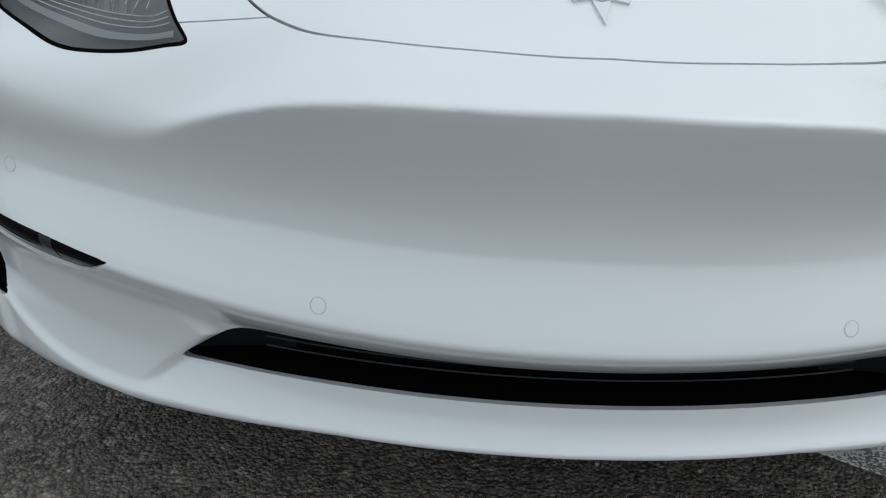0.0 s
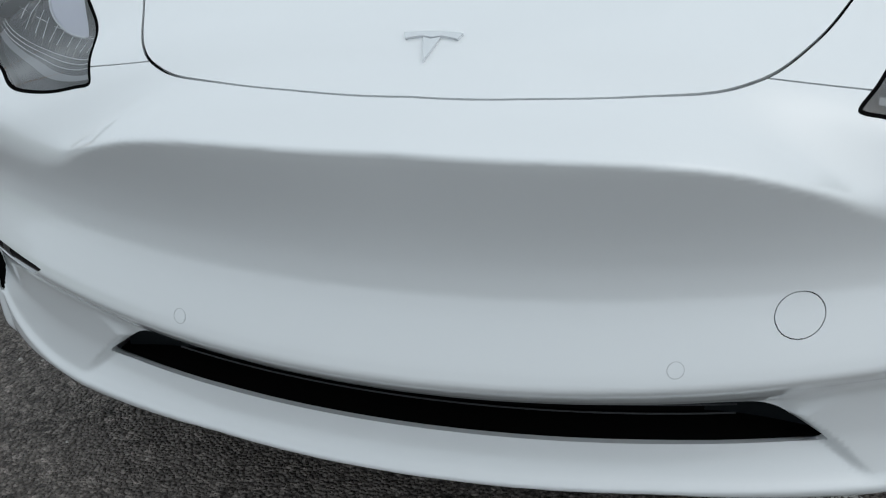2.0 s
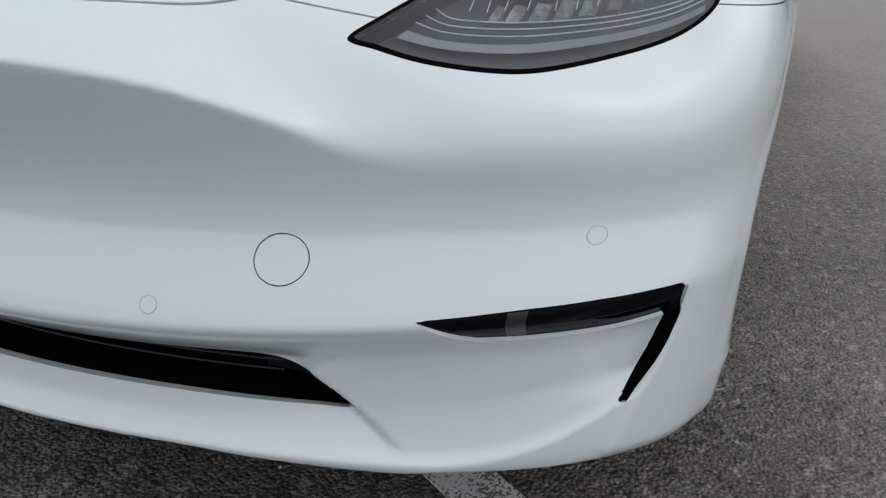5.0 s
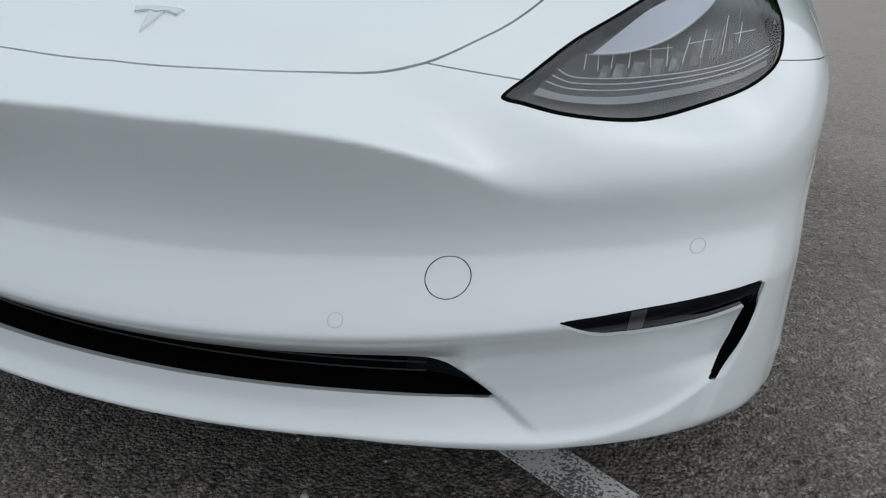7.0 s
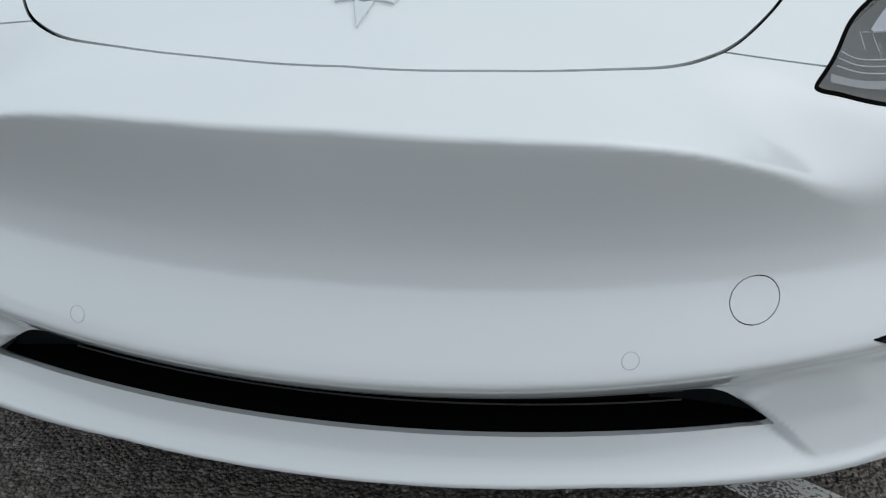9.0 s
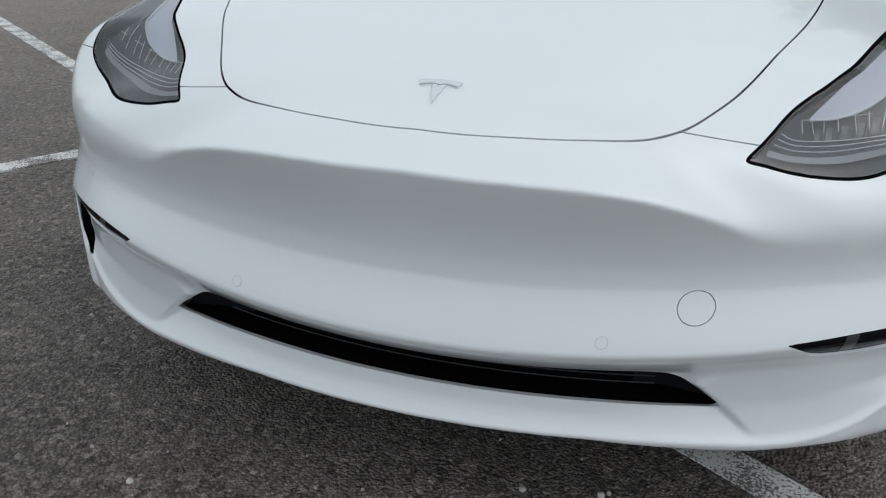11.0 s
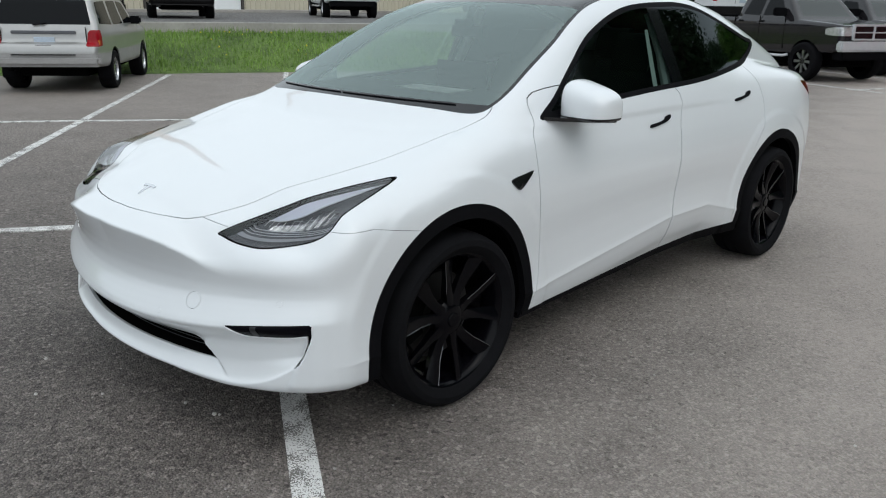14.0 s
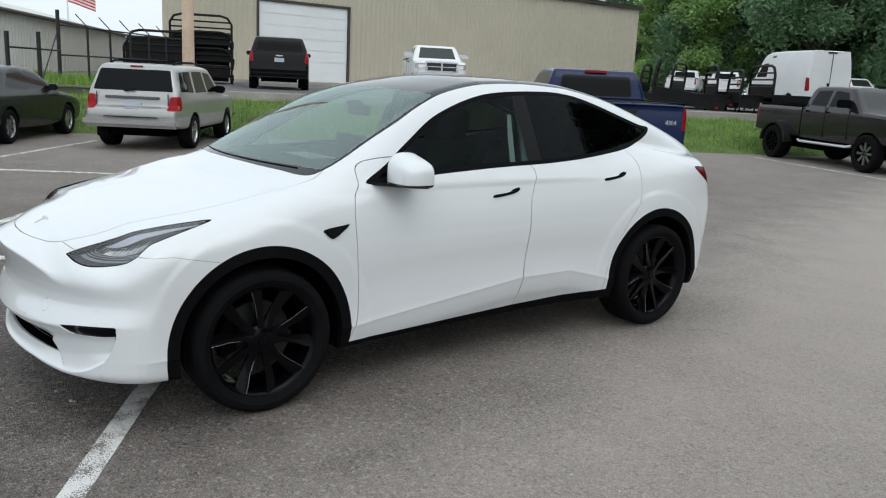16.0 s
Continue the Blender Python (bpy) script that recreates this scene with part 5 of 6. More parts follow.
def pickup(name, label, paint, chrome=True, radius=0.40, rim=None, lift=0.0, group="", spokes=6, wide=0.0, mirrors=BLACK_TRIM, face=None):
    o = [(0.06, 0.62), (0.0, 0.8), (0.0, 1.12), (0.14, 1.24), (1.25, 1.33), (1.45, 1.38), (1.92, 1.83), (2.2, 1.91), (3.2, 1.92), (3.52, 1.84), (3.62, 1.40), (3.70, 1.385), (5.78, 1.385), (5.86, 1.30), (5.86, 0.80), (5.75, 0.64), (3.4, 0.52), (1.0, 0.52)]
    t = vehicle(name, label, "pickup truck", paint, [(y, z + lift) for y, z in o], 1.0,
        [(0.4 + lift, -0.06), (0.8 + lift, 0.0), (1.2 + lift, 0.0), (1.4 + lift, -0.05), (1.9 + lift, -0.22)], (1.02, 4.65), radius,
        side_panes=[("side_window", CAR_GLASS, "", [(1.85, 1.42 + lift), (2.12, 1.78 + lift), (2.62, 1.82 + lift), (2.66, 1.40 + lift)]), ("side_window", CAR_GLASS, "", [(2.76, 1.40 + lift), (2.74, 1.82 + lift), (3.30, 1.80 + lift), (3.42, 1.42 + lift)])],
        rear=[("rear_window", CAR_GLASS, "", [(-0.68, 1.44 + lift), (0.68, 1.44 + lift), (0.62, 1.80 + lift), (-0.62, 1.80 + lift)], 3.3), ("tail_lamp", RED_LENS, "red tail lamp", [(0.89, 0.98 + lift), (1.01, 0.98 + lift), (1.01, 1.34 + lift), (0.90, 1.34 + lift)], 5.74)],
        front=[("windscreen", SCREEN_GLASS, "", [(-0.74, 1.40 + lift), (0.74, 1.40 + lift), (0.64, 1.82 + lift), (-0.64, 1.82 + lift)], 2.1), ("headlight", HEAD_CLEAR, "clear headlight", [(0.60, 0.98 + lift), (0.98, 0.98 + lift), (0.98, 1.17 + lift), (0.60, 1.19 + lift)], 0.5)],
        k=0.08, rim=rim, spokes=spokes, track=wide, group=group, face=face, arch=1.12, taper=(0.08, 0.03))
    bright = CHROME if chrome else BLACK_TRIM
    z = lift
    add_box(t, "bumper", bright, (-0.97, 0.97, -0.10, 0.10, 0.62 + z, 0.86 + z), "chrome front bumper" if chrome else "", 0.04)
    add_box(t, "lower_valance", BLACK_TRIM, (-0.85, 0.85, -0.03, 0.3, 0.42 + z, 0.62 + z), "", 0.03)
    add_box(t, "grille", BLACK_GLOSS, (-0.56, 0.56, -0.03, 0.06, 0.90 + z, 1.22 + z), "", 0.02)
    for a, b, c, d in ((-0.60, 0.60, 1.20, 1.25), (-0.60, 0.60, 0.88, 0.92), (-0.60, 0.60, 1.045, 1.075)):
        add_box(t, "grille_bar", bright, (a, b, -0.05, 0.05, c + z, d + z), "", 0.012)
    for x in (-0.60, 0.0, 0.60):
        add_box(t, "grille_post", bright, (x - 0.03, x + 0.03, -0.05, 0.05, 0.89 + z, 1.24 + z), "", 0.012)
    add_box(t, "rear_bumper", bright, (-0.95, 0.95, 5.80, 5.98, 0.62 + z, 0.78 + z), "", 0.03)
    add_box(t, "bed_floor", BLACK_TRIM, (-0.82, 0.82, 3.72, 5.7, 1.384 + z, 1.392 + z), "dark open truck bed", 0.0)
    for s in (1, -1):
        add_box(t, "bed_rail", BLACK_TRIM, (*sorted((s * 0.84, s * 0.97)), 3.66, 5.8, 1.38 + z, 1.41 + z), "", 0.008)
        part("side_step", tube([(s * 0.96, 1.6, 0.47 + z), (s * 1.0, 1.75, 0.44 + z), (s * 1.0, 3.6, 0.44 + z), (s * 0.96, 3.75, 0.47 + z)], 0.035), bright, t, "", True)
        for y, z0, z1 in ((1.78, 0.62, 1.36), (2.70, 0.62, 1.40), (3.655, 0.60, 1.385)):
            add_box(t, "door_seam", GAP, (*sorted((s * 0.985, s * 1.0025)), y, y + (0.012 if y < 3 else 0.03), z0 + z, z1 + z), "", 0.0)
        for y in (2.55, 3.35):
            add_box(t, "door_handle", BLACK_TRIM, (*sorted((s * 0.985, s * 1.02)), y, y + 0.16, 1.24 + z, 1.28 + z), "", 0.008)
    add_mirrors(t, mirrors, 0.93, 1.85, 1.40 + z, 0.36, 0.2)
    return t


white_truck = pickup("pickup_truck", "white pickup truck with a chrome grille before the metal shed", VAN_WHITE, mirrors=CHROME)
white_truck.matrix_world = heading(-20.4, 17.9, 0.98, 0.87, -0.49)
blue_truck = pickup("pickup_truck", "dark blue pickup truck with tinted cab glass", BLUE_PAINT)
add_box(blue_truck, "tailgate_handle", BLACK_GLOSS, (-0.16, 0.16, 5.85, 5.885, 1.22, 1.29))
add_box(blue_truck, "brake_light", RED_LENS, (-0.2, 0.2, 3.42, 3.56, 1.85, 1.90))
words = bpy.data.curves.new("lettering", "FONT")
words.body, words.size, words.extrude, words.align_x = "4X4", 0.105, 0.002, "CENTER"
words.materials.append(CHROME)
lettering = new("lettering", words)
lettering.parent = blue_truck
lettering.matrix_basis = Matrix.Translation((-0.70, 5.895, 1.07)) @ Matrix.Rotation(math.pi, 4, "Z") @ Matrix.Rotation(math.pi / 2, 4, "X")
blue_truck.matrix_world = heading(-8.84, 12.54, 0, -0.82, 0.57)
crew_truck = pickup("pickup_truck", "charcoal lifted pickup truck with chrome grille and large tyres", GREY_PAINT, radius=0.46, rim=WHEEL_BLACK, lift=0.12, spokes=8, wide=0.06, face=SPOKE_BRIGHT)
crew_truck.matrix_world = heading(-2.95, 18.05, 0, 0.895, -0.445) @ Matrix.Diagonal((0.93, 0.93, 0.92, 1))
for s in (1, -1):
    simple_wheel(crew_truck, s * 1.16, 4.65, 0.46, 0.25, WHEEL_BLACK, 8)
    part("rear_flare", prism([(4.65 + 0.60 * math.cos(a), 0.46 + 0.62 * math.sin(a)) for a in np.linspace(0.05, 3.09, 19)] + [(4.65 + 0.53 * math.cos(a), 0.46 + 0.53 * math.sin(a)) for a in np.linspace(3.09, 0.05, 19)], *sorted((s * 0.95, s * 1.17)), "x"), GREY_PAINT, crew_truck, "wide dark rear wheel flare")
black_truck = copy_thing(crew_truck, heading(-2.3, 21.0, 0, 0.88, -0.475))
tagged(black_truck, "dark pickup truck in the next bay with bright grille")
red_truck = pickup("pickup_truck", "red pickup truck with bright alloy wheels", RED_PAINT, radius=0.44, lift=0.08)
red_truck.matrix_world = heading(3.35, 18.13, 0, 0.87, -0.49)

# white cargo van
van = vehicle("cargo_van", "tall white cargo van with red tail lamps", "van", VAN_WHITE,
    [(0.05, 0.4), (0.0, 0.8), (0.3, 1.15), (0.95, 1.40), (1.55, 2.30), (1.9, 2.48), (2.6, 2.56), (5.7, 2.56), (5.88, 2.50), (5.95, 1.4), (5.97, 0.6), (5.9, 0.42), (3.0, 0.34), (0.5, 0.35)],
    1.02, [(0.3, -0.03), (0.7, 0.0), (1.3, 0.0), (2.0, -0.06), (2.6, -0.16)], (0.98, 4.5), 0.35,
    side_panes=[("side_window", CAR_GLASS, "", [(1.15, 1.42), (1.62, 2.02), (2.15, 2.05), (2.2, 1.42)]), ("side_badge", LAMP_GREY, "", [(2.35, 2.28), (2.75, 2.30), (2.75, 2.40), (2.35, 2.38)])],
    rear=[("tail_lamp", RED_LENS, "tall red tail lamp", [(0.86, 0.86), (1.02, 0.86), (1.02, 1.42), (0.92, 1.42)], 5.78)],
    front=[("windscreen", CAR_GLASS, "", [(-0.8, 1.35), (0.8, 1.35), (0.7, 2.25), (-0.7, 2.25)], 2.0)], cladding=(0.52, BLACK_TRIM), k=0.07)
add_box(van, "number_plate", PLATE, (-0.52, -0.2, 5.96, 5.985, 0.80, 0.94), "", 0.004)
add_box(van, "door_handle", BLACK_TRIM, (0.02, 0.12, 5.95, 5.99, 1.0, 1.22))
add_box(van, "rear_step", BLACK_TRIM, (-0.9, 0.9, 5.9, 6.05, 0.42, 0.56), "", 0.03)
add_box(van, "brake_light", BLACK_TRIM, (-0.2, 0.2, 5.84, 5.93, 2.46, 2.52))
add_box(van, "door_seam", GAP, (-0.008, 0.008, 5.95, 5.972, 0.6, 2.42), "", 0.0)
van.matrix_world = heading(-16.95, 34.3, 1.02, -0.86, 0.51) @ Matrix.Diagonal((0.97, 0.86, 0.95, 1))
for x, y, dx, dy in ((-31.8, 49.0, -0.5, 0.86), (-29.6, 50.4, -0.5, 0.86), (-20.6, 53.6, 0.9, -0.4), (-15.5, 55.6, 0.9, -0.4)):
    t = copy_thing(white_truck, heading(x, y, 1.05, dx, dy))
    tagged(t, "white pickup truck far back in the upper yard")


# ---- grass bank, upper yard, sheds, fence, trees ----
GRASS_SOIL = mat("grass_soil", (0.055, 0.10, 0.022), 0.95, var=0.5, scale=1.2, bump=0.5, bscale=30, tint=(0.09, 0.14, 0.03))
BLADE = mat("grass_blade", (0.11, 0.23, 0.03), 0.7, var=0.45, scale=0.7, tint=(0.19, 0.30, 0.055))
WEED = mat("yellow_flower", (0.55, 0.48, 0.04), 0.7)
CONCRETE = mat("pale_concrete", (0.36, 0.34, 0.31), 0.9, var=0.2, scale=1.5, bump=0.3, bscale=40)
YARD = asphalt_material("yard_asphalt", (0.10, 0.095, 0.09), (0.28, 0.27, 0.26))
TAN_METAL = mat("tan_metal_wall", (0.50, 0.46, 0.365), 0.5, metal=0.0, var=0.06, scale=0.5, coat=0.1)
GREY_METAL = mat("grey_metal_wall", (0.58, 0.58, 0.55), 0.5, var=0.06, scale=0.5)
DOOR_WHITE = mat("white_door_panel", (0.78, 0.80, 0.81), 0.5, var=0.04, scale=1)
BROWN_TRIM = mat("dark_roof_trim", (0.05, 0.045, 0.04), 0.6, var=0.1)
WOOD = mat("weathered_pole_wood", (0.64, 0.47, 0.36), 0.9, var=0.22, scale=3, bump=0.4, bscale=30)
FENCE_BLACK = mat("black_fence_paint", (0.012, 0.012, 0.012), 0.6)
RUST = mat("dull_black_steel", (0.007, 0.0065, 0.007), 0.5, spec=0.2, var=0.4, scale=6)
BARK = mat("bark", (0.10, 0.085, 0.06), 0.95, var=0.4, scale=6, bump=0.6, bscale=20)

# the lot's edge runs along (0.43, 0.90); s along it, t up the bank
EX, EY, UX, UY = -13.85, 6.94, 0.432, 0.902


def bank_point(s, t, z):
    return Vector((EX + UX * s - UY * t, EY + UY * s + UX * t, z))


bm = bmesh.new()
rows = []
for i in range(61):
    s = -30 + i * 1.25
    w = 0.10 * noise.noise(Vector((s * 0.7, 0, 0)))
    rows.append([bm.verts.new(bank_point(s, t + w * (t < 1), z)) for t, z in ((-0.02, 0.004), (0.05, 0.03), (0.7, 0.16), (1.5, 0.42), (2.4, 0.68), (3.0, 0.76), (3.4, 0.76))])
for a, b in zip(rows[:-1], rows[1:]):
    for k in range(6):
        bm.faces.new((a[k], b[k], b[k + 1], a[k + 1]))
bmesh.ops.recalc_face_normals(bm, faces=list(bm.faces))
tagged(part("grass_bank", bm, GRASS_SOIL, None, "green grassy bank at the edge of the car park", True), category="grass", kind="structure")
rng = random.Random(11)
verts, faces = [], []
prof = spline([(0.0, 0.004), (0.7, 0.16), (1.5, 0.42), (2.4, 0.68), (3.0, 0.76), (3.4, 0.76)])
for i in range(42000):
    s, t = rng.uniform(-16, 28), rng.uniform(0.0, 3.15)**1.0
    h = rng.uniform(0.07, 0.2) * (0.5 + 0.5 * min(1, t / 0.4)) * (0.8 + 0.7 * noise.noise(Vector((s * 0.8, t, 3))))
    p = bank_point(s, t + rng.uniform(-0.05, 0.05), float(prof(t)) - 0.01)
    a, lean = rng.uniform(0, 6.28), rng.uniform(0.0, 0.6) * h
    d, w = Vector((math.cos(a), math.sin(a), 0)), rng.uniform(0.006, 0.016)
    n0 = len(verts)
    verts += [p - d * w, p + d * w, p + Vector((-d.y, d.x, 0)) * lean + Vector((0, 0, h))]
    faces.append((n0, n0 + 1, n0 + 2))
me = bpy.data.meshes.new("grass_blades")
me.from_pydata(verts, [], faces)
me.materials.append(BLADE)
tagged(new("grass_blades", me), "uneven green grass on the bank", "grass", kind="stuff")
# rough grass behind the bank, up to the fence
bm = bmesh.new()
rows = [[bm.verts.new(bank_point(s, t, 1.03 + 0.05 * noise.noise(Vector((s, t, 5))) if 0 < k < 7 and 0 < j < 9 else 0.94)) for k, t in enumerate(np.linspace(2.9, 9.8, 8))] for j, s in enumerate(np.linspace(-14, -1.1, 10))]
for a, b in zip(rows[:-1], rows[1:]):
    for k in range(7):
        bm.faces.new((a[k], b[k], b[k + 1], a[k + 1]))
bmesh.ops.recalc_face_normals(bm, faces=list(bm.faces))
tagged(part("grass_verge", bm, GRASS_SOIL, None, "rough weedy grass along the yard fence", True), category="grass", kind="structure")
verts, faces = [], []
for i in range(16000):
    s, t = rng.uniform(-13, -1.2), rng.uniform(2.8, 9.5)
    h = rng.uniform(0.12, 0.34) * (0.8 + 0.7 * noise.noise(Vector((s * 0.8, t, 9))))
    p = bank_point(s, t, 1.0)
    a, lean = rng.uniform(0, 6.28), rng.uniform(0.0, 0.6) * h
    d, w = Vector((math.cos(a), math.sin(a), 0)), rng.uniform(0.008, 0.02)
    n0 = len(verts)
    verts += [p - d * w, p + d * w, p + Vector((-d.y, d.x, 0)) * lean + Vector((0, 0, h))]
    faces.append((n0, n0 + 1, n0 + 2))
me = bpy.data.meshes.new("verge_grass")
me.from_pydata(verts, [], faces)
me.materials.append(BLADE)
tagged(new("verge_grass", me), "tall uneven grass and weeds by the fence", "grass", kind="stuff")
bm = bmesh.new()
for i in range(260):
    s, t = rng.choice((rng.gauss(-2.3, 0.5), rng.uniform(-6, 26))), rng.uniform(0.3, 2.6)
    p = bank_point(s, t, float(prof(t)) + rng.uniform(0.1, 0.22))
    bmesh.ops.create_icosphere(bm, subdivisions=1, radius=rng.uniform(0.012, 0.025), matrix=Matrix.Translation(p))
tagged(part("wild_flowers", bm, WEED, None, "small yellow wild flowers in the grass"), category="flowers", kind="stuff")

bm = bmesh.new()
a = [bm.verts.new(bank_point(s, t, z)) for s, t, z in ((-60, 3.1, 0.6), (90, 3.1, 0.6), (90, 3.1, 1.0), (-60, 3.1, 1.0), (-60, 3.6, 1.0), (90, 3.6, 1.0))]
bm.faces.new((a[0], a[1], a[2], a[3]))
bm.faces.new((a[3], a[2], a[5], a[4]))
bmesh.ops.recalc_face_normals(bm, faces=list(bm.faces))
tagged(part("yard_kerb", bm, CONCRETE, None, "low pale concrete edge above the grass bank"), category="kerb", kind="structure")
bm = bmesh.new()
bm.faces.new([bm.verts.new(bank_point(s, t, z)) for s, t, z in ((-60, 3.58, 0.998), (90, 3.58, 0.998), (90, 90, 1.15), (-60, 90, 1.15))])
tagged(part("upper_yard", bm, YARD, None, "grey asphalt yard above the bank"), category="ground", kind="structure")


def ribbed_wall(p, q, z0, z1, pitch=0.30, depth=0.035):
    """A sheet-metal wall from p to q with upright ribs."""
    bm = bmesh.new()
    P, Q = Vector((*p, 0)), Vector((*q, 0))
    d = (Q - P).normalized()
    n = Vector((d.y, -d.x, 0))
    s, L, line_ = 0.0, (Q - P).length, []
    while s < L:
        for o, h in ((0.0, 0), (0.20, 0), (0.225, depth), (0.275, depth)):
            if s + o < L:
                line_.append(P + d * (s + o) + n * h)
        s += pitch
    line_.append(Q)
    lo, hi = [bm.verts.new(v + Vector((0, 0, z0))) for v in line_], [bm.verts.new(v + Vector((0, 0, z1))) for v in line_]
    for i in range(len(line_) - 1):
        bm.faces.new((lo[i], lo[i + 1], hi[i + 1], hi[i]))
    bmesh.ops.recalc_face_normals(bm, faces=list(bm.faces))
    return bm


shed = empty("metal_shed", "large tan ribbed metal shed with a white roller door", "building")
X0, YA, YB, YD0, YD1, ZD = -33.7, 11.85, 45.0, 16.55, 21.6, 4.95
part("wall", ribbed_wall((X0, YA), (X0, YD0), 1.0, 7.0), TAN_METAL, shed, "tan ribbed metal wall")
part("wall", ribbed_wall((X0, YD1), (X0, YB), 1.0, 7.0), TAN_METAL, shed)
part("wall", ribbed_wall((X0, YD0), (X0, YD1), ZD, 7.0), TAN_METAL, shed)
part("wall", ribbed_wall((X0, YB), (X0 - 24, YB + 4), 1.0, 7.0), TAN_METAL, shed)
part("wall", ribbed_wall((X0 - 24, YA + 9), (X0, YA), 1.0, 7.0), TAN_METAL, shed)
part("eave_trim", box(X0 - 0.05, X0 + 0.25, YA - 0.2, YB + 0.2, 6.95, 7.2), BROWN_TRIM, shed, "dark eave trim")
bm = bmesh.new()
q = [bm.verts.new(v) for v in ((X0 + 0.3, YA - 0.2, 7.15), (X0 + 0.3, YB + 0.2, 7.15), (X0 - 12, YB + 2, 8.4), (X0 - 12, YA + 4.4, 8.4), (X0 - 24.2, YB + 4, 7.15), (X0 - 24.2, YA + 9, 7.15))]
for f_ in ((q[0], q[1], q[2], q[3]), (q[3], q[2], q[4], q[5]), (q[0], q[3], q[5]), (q[1], q[4], q[2]), (q[0], q[5], q[4], q[1])):
    bm.faces.new(f_)
part("roof", bm, GREY_METAL, shed)
door = part("roller_door", box(X0 - 0.12, X0 - 0.06, YD0, YD1, 1.0, ZD), DOOR_WHITE, shed, "white sectional roller door")
for k in range(7):
    z = 1.02 + k * (ZD - 1.02) / 7
    part("door_panel", box(X0 - 0.07, X0 - 0.035, YD0 + 0.03, YD1 - 0.03, z + 0.012, z + (ZD - 1.02) / 7 - 0.012), DOOR_WHITE, door, bevel=0.008)
for y0, y1 in ((YD0 - 0.12, YD0), (YD1, YD1 + 0.12)):
    part("door_jamb", box(X0 - 0.1, X0 + 0.06, y0, y1, 1.0, ZD + 0.12), BROWN_TRIM, shed)
part("door_head", box(X0 - 0.1, X0 + 0.06, YD0 - 0.12, YD1 + 0.12, ZD, ZD + 0.12), BROWN_TRIM, shed)
part("apron", box(X0, X0 + 2.5, YA, YD1 + 12, 1.02, 1.14), CONCRETE, shed, "pale concrete apron")

barn = empty("long_grey_shed", "long low grey metal shed behind the fence", "building")
part("wall", ribbed_wall((-56, 16.6), (-30, 3.3), 0.7, 3.55, 0.4), GREY_METAL, barn)
part("wall", ribbed_wall((-30, 3.3), (-36, -8.5), 0.7, 3.55, 0.4), GREY_METAL, barn)
bm = bmesh.new()
q = [bm.verts.new(v) for v in ((-56.2, 16.9, 3.5), (-29.8, 3.4, 3.5), (-32.8, -2.5, 5.0), (-59.2, 11.0, 5.0), (-35.8, -8.4, 3.5), (-62.2, 5.1, 3.5))]
for f_ in ((q[0], q[1], q[2], q[3]), (q[3], q[2], q[4], q[5]), (q[1], q[4], q[2])):
    bm.faces.new(f_)
part("roof", bm, GREY_METAL, barn)
part("eave_trim", tube([(-56.2, 17.0, 3.52), (-29.8, 3.45, 3.52)], 0.09), BROWN_TRIM, barn)

# fence
fence = empty("security_fence", "black steel yard fence with barbed wire arms", "fence")
posts = [(-16.44, 2.60, 1.25), (-17.3, 3.42, 1.3), (-19.18, 4.27, 1.95), (-20.0, 5.2, 1.6), (-20.85, 6.03, 1.6), (-21.7, 6.85, 1.6), (-22.6, 7.7, 1.6), (-23.5, 8.55, 1.6)]
for i, (x, y, h) in enumerate(posts):
    part("post", tube([(x, y, 0.7), (x, y, 0.95 + h)], 0.05 if i in (0, 1, 2) else 0.032), FENCE_BLACK, fence, "", True)
    if i > 2:
        part("barb_arm", tube([(x, y, 0.95 + h), (x - 0.30, y - 0.22, 1.28 + h)], 0.016), FENCE_BLACK, fence, "", True)
for (x, y, h), (x2, y2, h2) in zip(posts[:-1], posts[1:]):
    for z in (1.75, 2.52) if h > 1.5 and h2 > 1.5 else (1.85,):
        part("rail", tube([(x, y, z), (x2, y2, z)], 0.022, 6), FENCE_BLACK, fence, "", True)
part("brace", tube([(-19.18, 4.27, 2.4), (-17.3, 3.42, 1.0)], 0.016, 6), FENCE_BLACK, fence, "", True)

pole = tagged(part("utility_pole", tube([(-18.3, 7.42, 0.6), (-18.28, 7.42, 5), (-18.25, 7.42, 10)], [0.17, 0.15, 0.12], 16), WOOD, None, "weathered brown wooden utility pole on the bank", True), category="pole")
tagged(part("overhead_cable", tube([(-18.25, 7.42, 8.6), (-26, 5.4, 5.6), (-33, 3.2, 4.4), (-44, 0, 4.8)], 0.018, 6), FENCE_BLACK, None, "thin black overhead cable sagging from the pole", True), category="cable")
FLAG_RED, FLAG_WHITE, FLAG_BLUE = mat("flag_red", (0.5, 0.03, 0.05), 0.8), mat("flag_white", (0.7, 0.7, 0.7), 0.8), mat("flag_blue", (0.03, 0.05, 0.2), 0.8)
flag = empty("flag_pole", "white flag pole with a striped flag", "flag")
FX, FY = -53.6, 12.3
part("mast", tube([(FX, FY, 0.5), (FX, FY, 8.5)], 0.05), FLAG_WHITE, flag, "", True)
for k in range(13):
    A = [(FX + 0.05 * math.sin(u * 5), FY + 0.05 + u * 1.7, 5.35 + k * 0.1 - 0.5 * u) for u in np.linspace(0, 1, 9)]
    part("stripe", strip(np.array(A), np.array([(x, y, z + 0.1) for x, y, z in A])), FLAG_RED if k % 2 == 0 else FLAG_WHITE, flag)
A = [(FX + 0.02 + 0.05 * math.sin(u * 5), FY + 0.05 + u * 1.7, 5.95 - 0.5 * u) for u in np.linspace(0, 0.42, 5)]
part("canton", strip(np.array(A), np.array([(x, y, z + 0.7) for x, y, z in A])), FLAG_BLUE, flag)


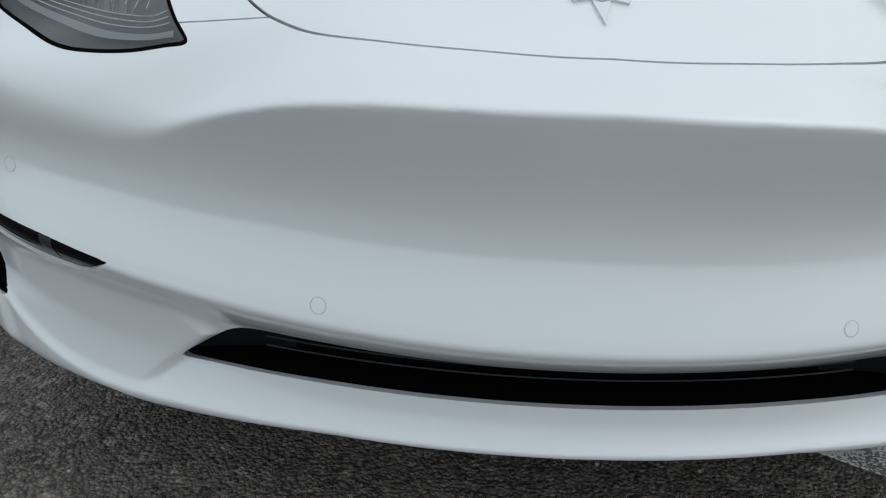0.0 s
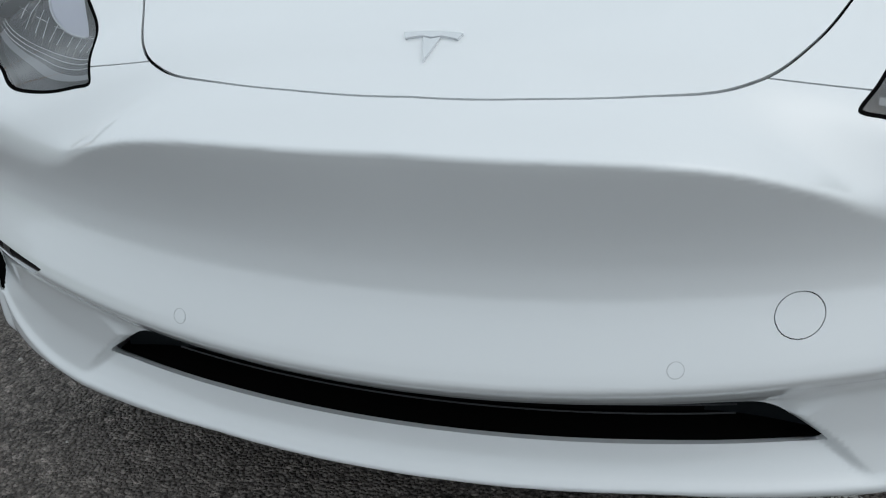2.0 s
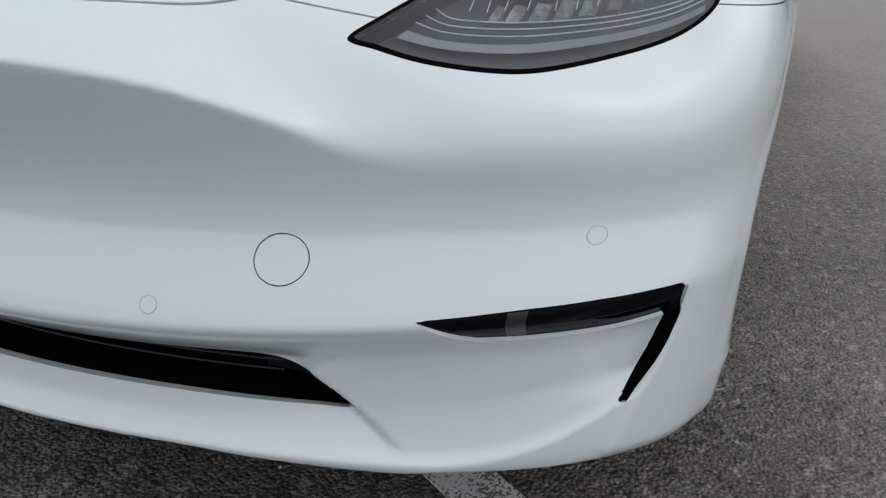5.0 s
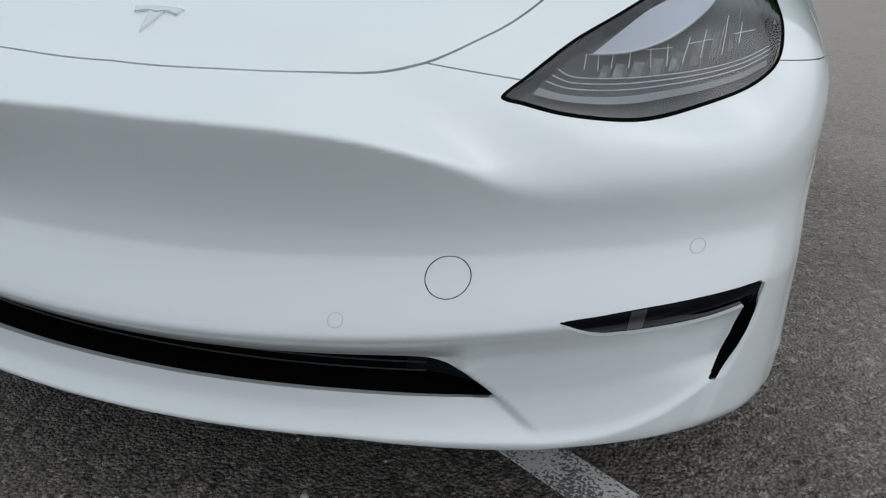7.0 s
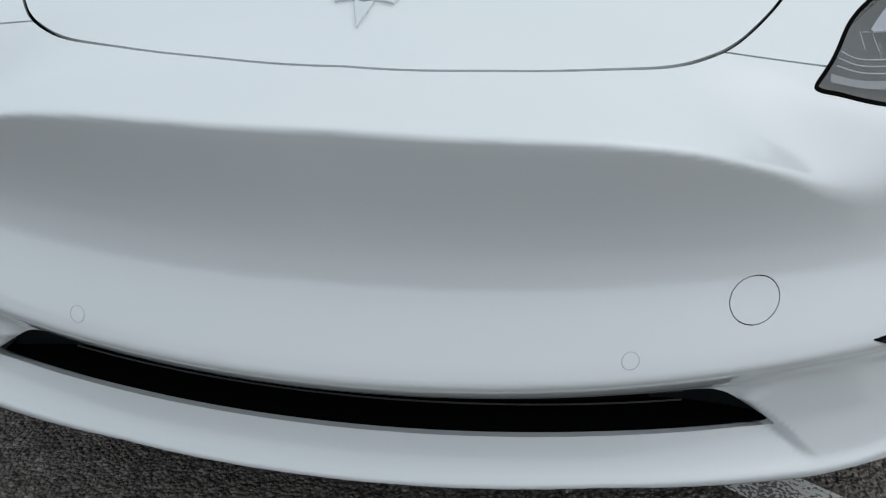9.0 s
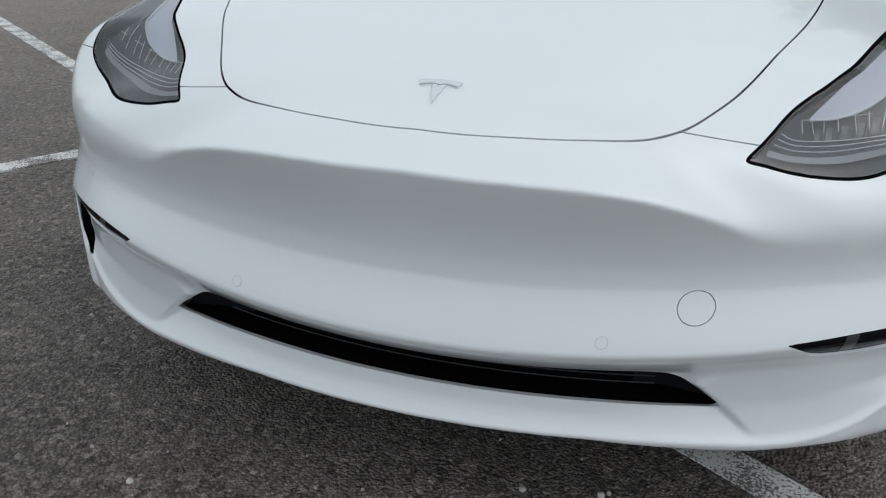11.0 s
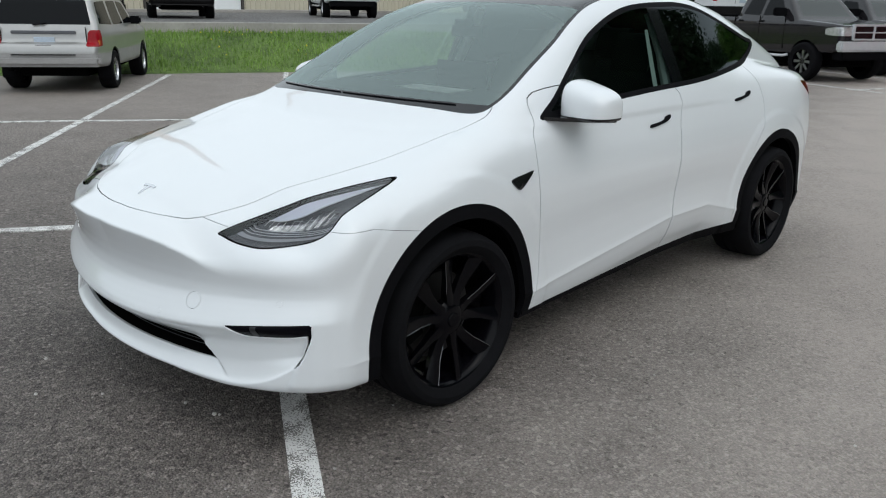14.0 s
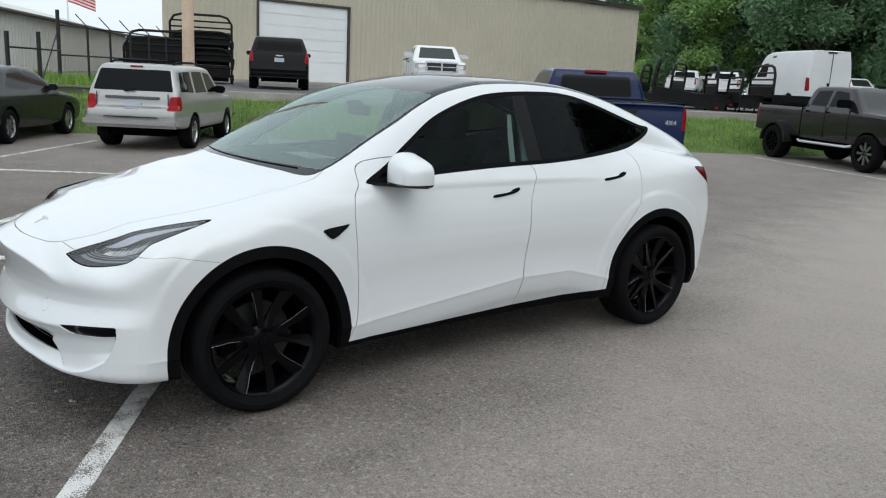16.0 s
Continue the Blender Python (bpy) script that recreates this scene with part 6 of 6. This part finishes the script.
# stacked steel truck beds and racks
def truck_bed(m, tall=1.0, plate=0.86):
    bed = empty("steel_truck_bed", "black steel flatbed body with an arched headboard", "truck bed", "stacked truck beds")
    part("deck_plate", box(-1.1, 1.1, 0.0, 2.9, 0.0, 0.10), RUST, bed)
    part("headboard", tube([(-1.1, 0, 0.1), (-1.1, 0, 0.75 * tall), (-0.95, 0, 0.98 * tall), (-0.7, 0, 1.05 * tall), (0.7, 0, 1.05 * tall), (0.95, 0, 0.98 * tall), (1.1, 0, 0.75 * tall), (1.1, 0, 0.1)], 0.045), RUST, bed, "", True)
    for z in (0.35, 0.6, 0.82):
        part("headboard_bar", tube([(-1.08, 0, z * tall), (1.08, 0, z * tall)], 0.03, 6), RUST, bed, "", True)
    part("headboard_plate", box(-1.05, 1.05, 0.0, 0.02, 0.1, plate * tall), RUST, bed)
    for s in (1, -1):
        part("side_rail", box(*sorted((s * 1.1, s * 1.18)), 0.0, 2.9, -0.12, 0.12), RUST, bed)
        for y in (0.5, 1.4, 2.3):
            part("stake", tube([(s * 1.14, y, -0.3), (s * 1.14, y, 0.1)], 0.03, 6), RUST, bed, "", True)
    for y in (0.4, 1.2, 2.0, 2.7):
        part("cross_member", box(-1.0, 1.0, y - 0.05, y + 0.05, -0.14, 0.0), RUST, bed)
    part("marker_lamp", box(1.16, 1.19, 2.6, 2.7, -0.08, 0.0), RED_LENS, bed)
    bed.matrix_world = m
    return bed


solid = truck_bed(heading(-24.2, 8.5, 1.45, 0.93, -0.36))
copy_thing(solid, heading(-24.8, 8.8, 1.72, 0.93, -0.36))
barred = truck_bed(heading(-25.6, 10.55, 1.25, 0.93, -0.36), plate=0.45)
for x, y, z, dx, dy, tilt in ((-25.65, 10.6, 1.85, 0.93, -0.36, 0), (-25.7, 10.6, 2.45, 0.93, -0.36, 0), (-14.6, 22.6, 1.40, -0.86, -0.52, -0.1), (-14.4, 22.9, 1.62, -0.80, -0.60, -0.14), (-14.2, 24.0, 1.5, -0.90, -0.42, -0.08), (-11.6, 23.6, 1.30, -0.72, -0.70, -0.06), (-11.2, 24.6, 1.5, -0.62, -0.78, 0.0), (-12.9, 24.2, 1.45, -0.7, -0.7, 0.0)):
    copy_thing(barred, heading(x, y, z, dx, dy) @ Matrix.Rotation(tilt, 4, "X"))


# ---- trees ----
def leaf_material(name, dark, light):
    """Leaves: uneven green, part of the light shining through."""
    m = mat(name, dark, 0.6, var=0.45, scale=0.35, tint=light, rand=0.15)
    n, l = m.node_tree.nodes, m.node_tree.links
    p = n["Principled BSDF"]
    tr, mx = n.new("ShaderNodeBsdfTranslucent"), n.new("ShaderNodeMixShader")
    l.new(p.inputs["Base Color"].links[0].from_socket, tr.inputs[0])
    mx.inputs[0].default_value = 0.4
    l.new(p.outputs[0], mx.inputs[1])
    l.new(tr.outputs[0], mx.inputs[2])
    l.new(mx.outputs[0], n["Material Output"].inputs["Surface"])
    return m


LEAF_DARK, LEAF_LIGHT = leaf_material("dark_leaves", (0.085, 0.165, 0.095), (0.15, 0.26, 0.12)), leaf_material("light_leaves", (0.17, 0.31, 0.09), (0.28, 0.44, 0.13))


def build_tree(seed, height, spread, leaf, leaves=30000):
    r = random.Random(seed)
    tree = empty("tree", "tall leafy broadleaf tree at the edge of the yard", "tree", "trees round the yard")
    tr = tube([(0, 0, -0.5), (0.1, 0, height * 0.25), (0.0, 0.15, height * 0.55), (0.1, 0.1, height * 0.9)], [height * 0.015, height * 0.011, height * 0.007, 0.02], 8)
    blobs = []
    limbs = []
    for k in range(58):
        z = height * r.uniform(0.06, 0.97)
        a = r.uniform(0, 6.28)
        reach = spread * r.uniform(0.35, 1.0) * (1.0 - 0.75 * max(0, (z / height - 0.45) / 0.55)**1.6)
        tip = Vector((reach * math.cos(a), reach * math.sin(a), z + reach * 0.25))
        limbs.append(tube([(0, 0, max(0.5, z - reach * 0.35)), tuple(tip * 0.5 + Vector((0, 0, z * 0.48))), tuple(tip)], [height * 0.006, height * 0.004, 0.02], 5))
        blobs.append((tip, spread * r.uniform(0.22, 0.42)))
    part("trunk", merge(tr, *limbs), BARK, tree, "", True)
    V, F = [], []
    for i in range(leaves):
        c, rad = blobs[r.randrange(len(blobs))]
        d = Vector((r.gauss(0, 1), r.gauss(0, 1), r.gauss(0, 0.75))).normalized() * rad * r.uniform(0.45, 1.08)
        p, s = c + d, r.uniform(0.09, 0.21)
        a, b = Vector((r.gauss(0, 1), r.gauss(0, 1), r.gauss(0, 0.6))).normalized(), None
        b = a.orthogonal().normalized()
        n0 = len(V)
        V += [p - a * s, p + b * s * 0.55, p + a * s, p - b * s * 0.55]
        F.append((n0, n0 + 1, n0 + 2, n0 + 3))
    me = bpy.data.meshes.new("crown")
    me.from_pydata([tuple(v) for v in V], [], F)
    me.materials.append(leaf)
    c = new("crown", me)
    c.parent = tree
    return tree


kinds = [build_tree(1, 15, 4.6, LEAF_DARK), build_tree(2, 13, 4.2, LEAF_LIGHT), build_tree(3, 17, 5.0, LEAF_DARK), build_tree(5, 11, 3.8, LEAF_LIGHT)]
spots = []
rng = random.Random(21)
for i in range(34):
    u = i / 33
    spots.append((-52 + 66 * u + rng.uniform(-2, 2), 66 + (i % 2) * 6 + rng.uniform(-3, 3) - 9 * u, 1.0))
for i in range(9):
    spots.append((11 + 2.2 * i + rng.uniform(-1, 1), 32 - 1.6 * i + rng.uniform(-2, 2), -0.3))
for i in range(9):
    spots.append((13 + 2.2 * i + rng.uniform(-1, 1), 36 - 1.6 * i + rng.uniform(-2, 2), -0.3))
for i in range(16):
    u = i / 15
    spots.append((25 + rng.uniform(-3, 5), 12 + 40 * u, -0.3))
for i, (x, y, z) in enumerate(spots):
    k = kinds[rng.choice((0, 2) if x > 9 else (0, 2, 1, 3, 3, 1) if x > -22 else (0, 0, 2, 1)) if i >= 4 else i]
    m = Matrix.Translation((x, y, z)) @ Matrix.Rotation(rng.uniform(0, 6.28), 4, "Z")
    if i < 4:
        k.matrix_basis = m
    else:
        t = copy_thing(k, m)
        s = rng.uniform(0.85, 1.15)
        t.scale = (s, s, s * rng.uniform(0.9, 1.1))
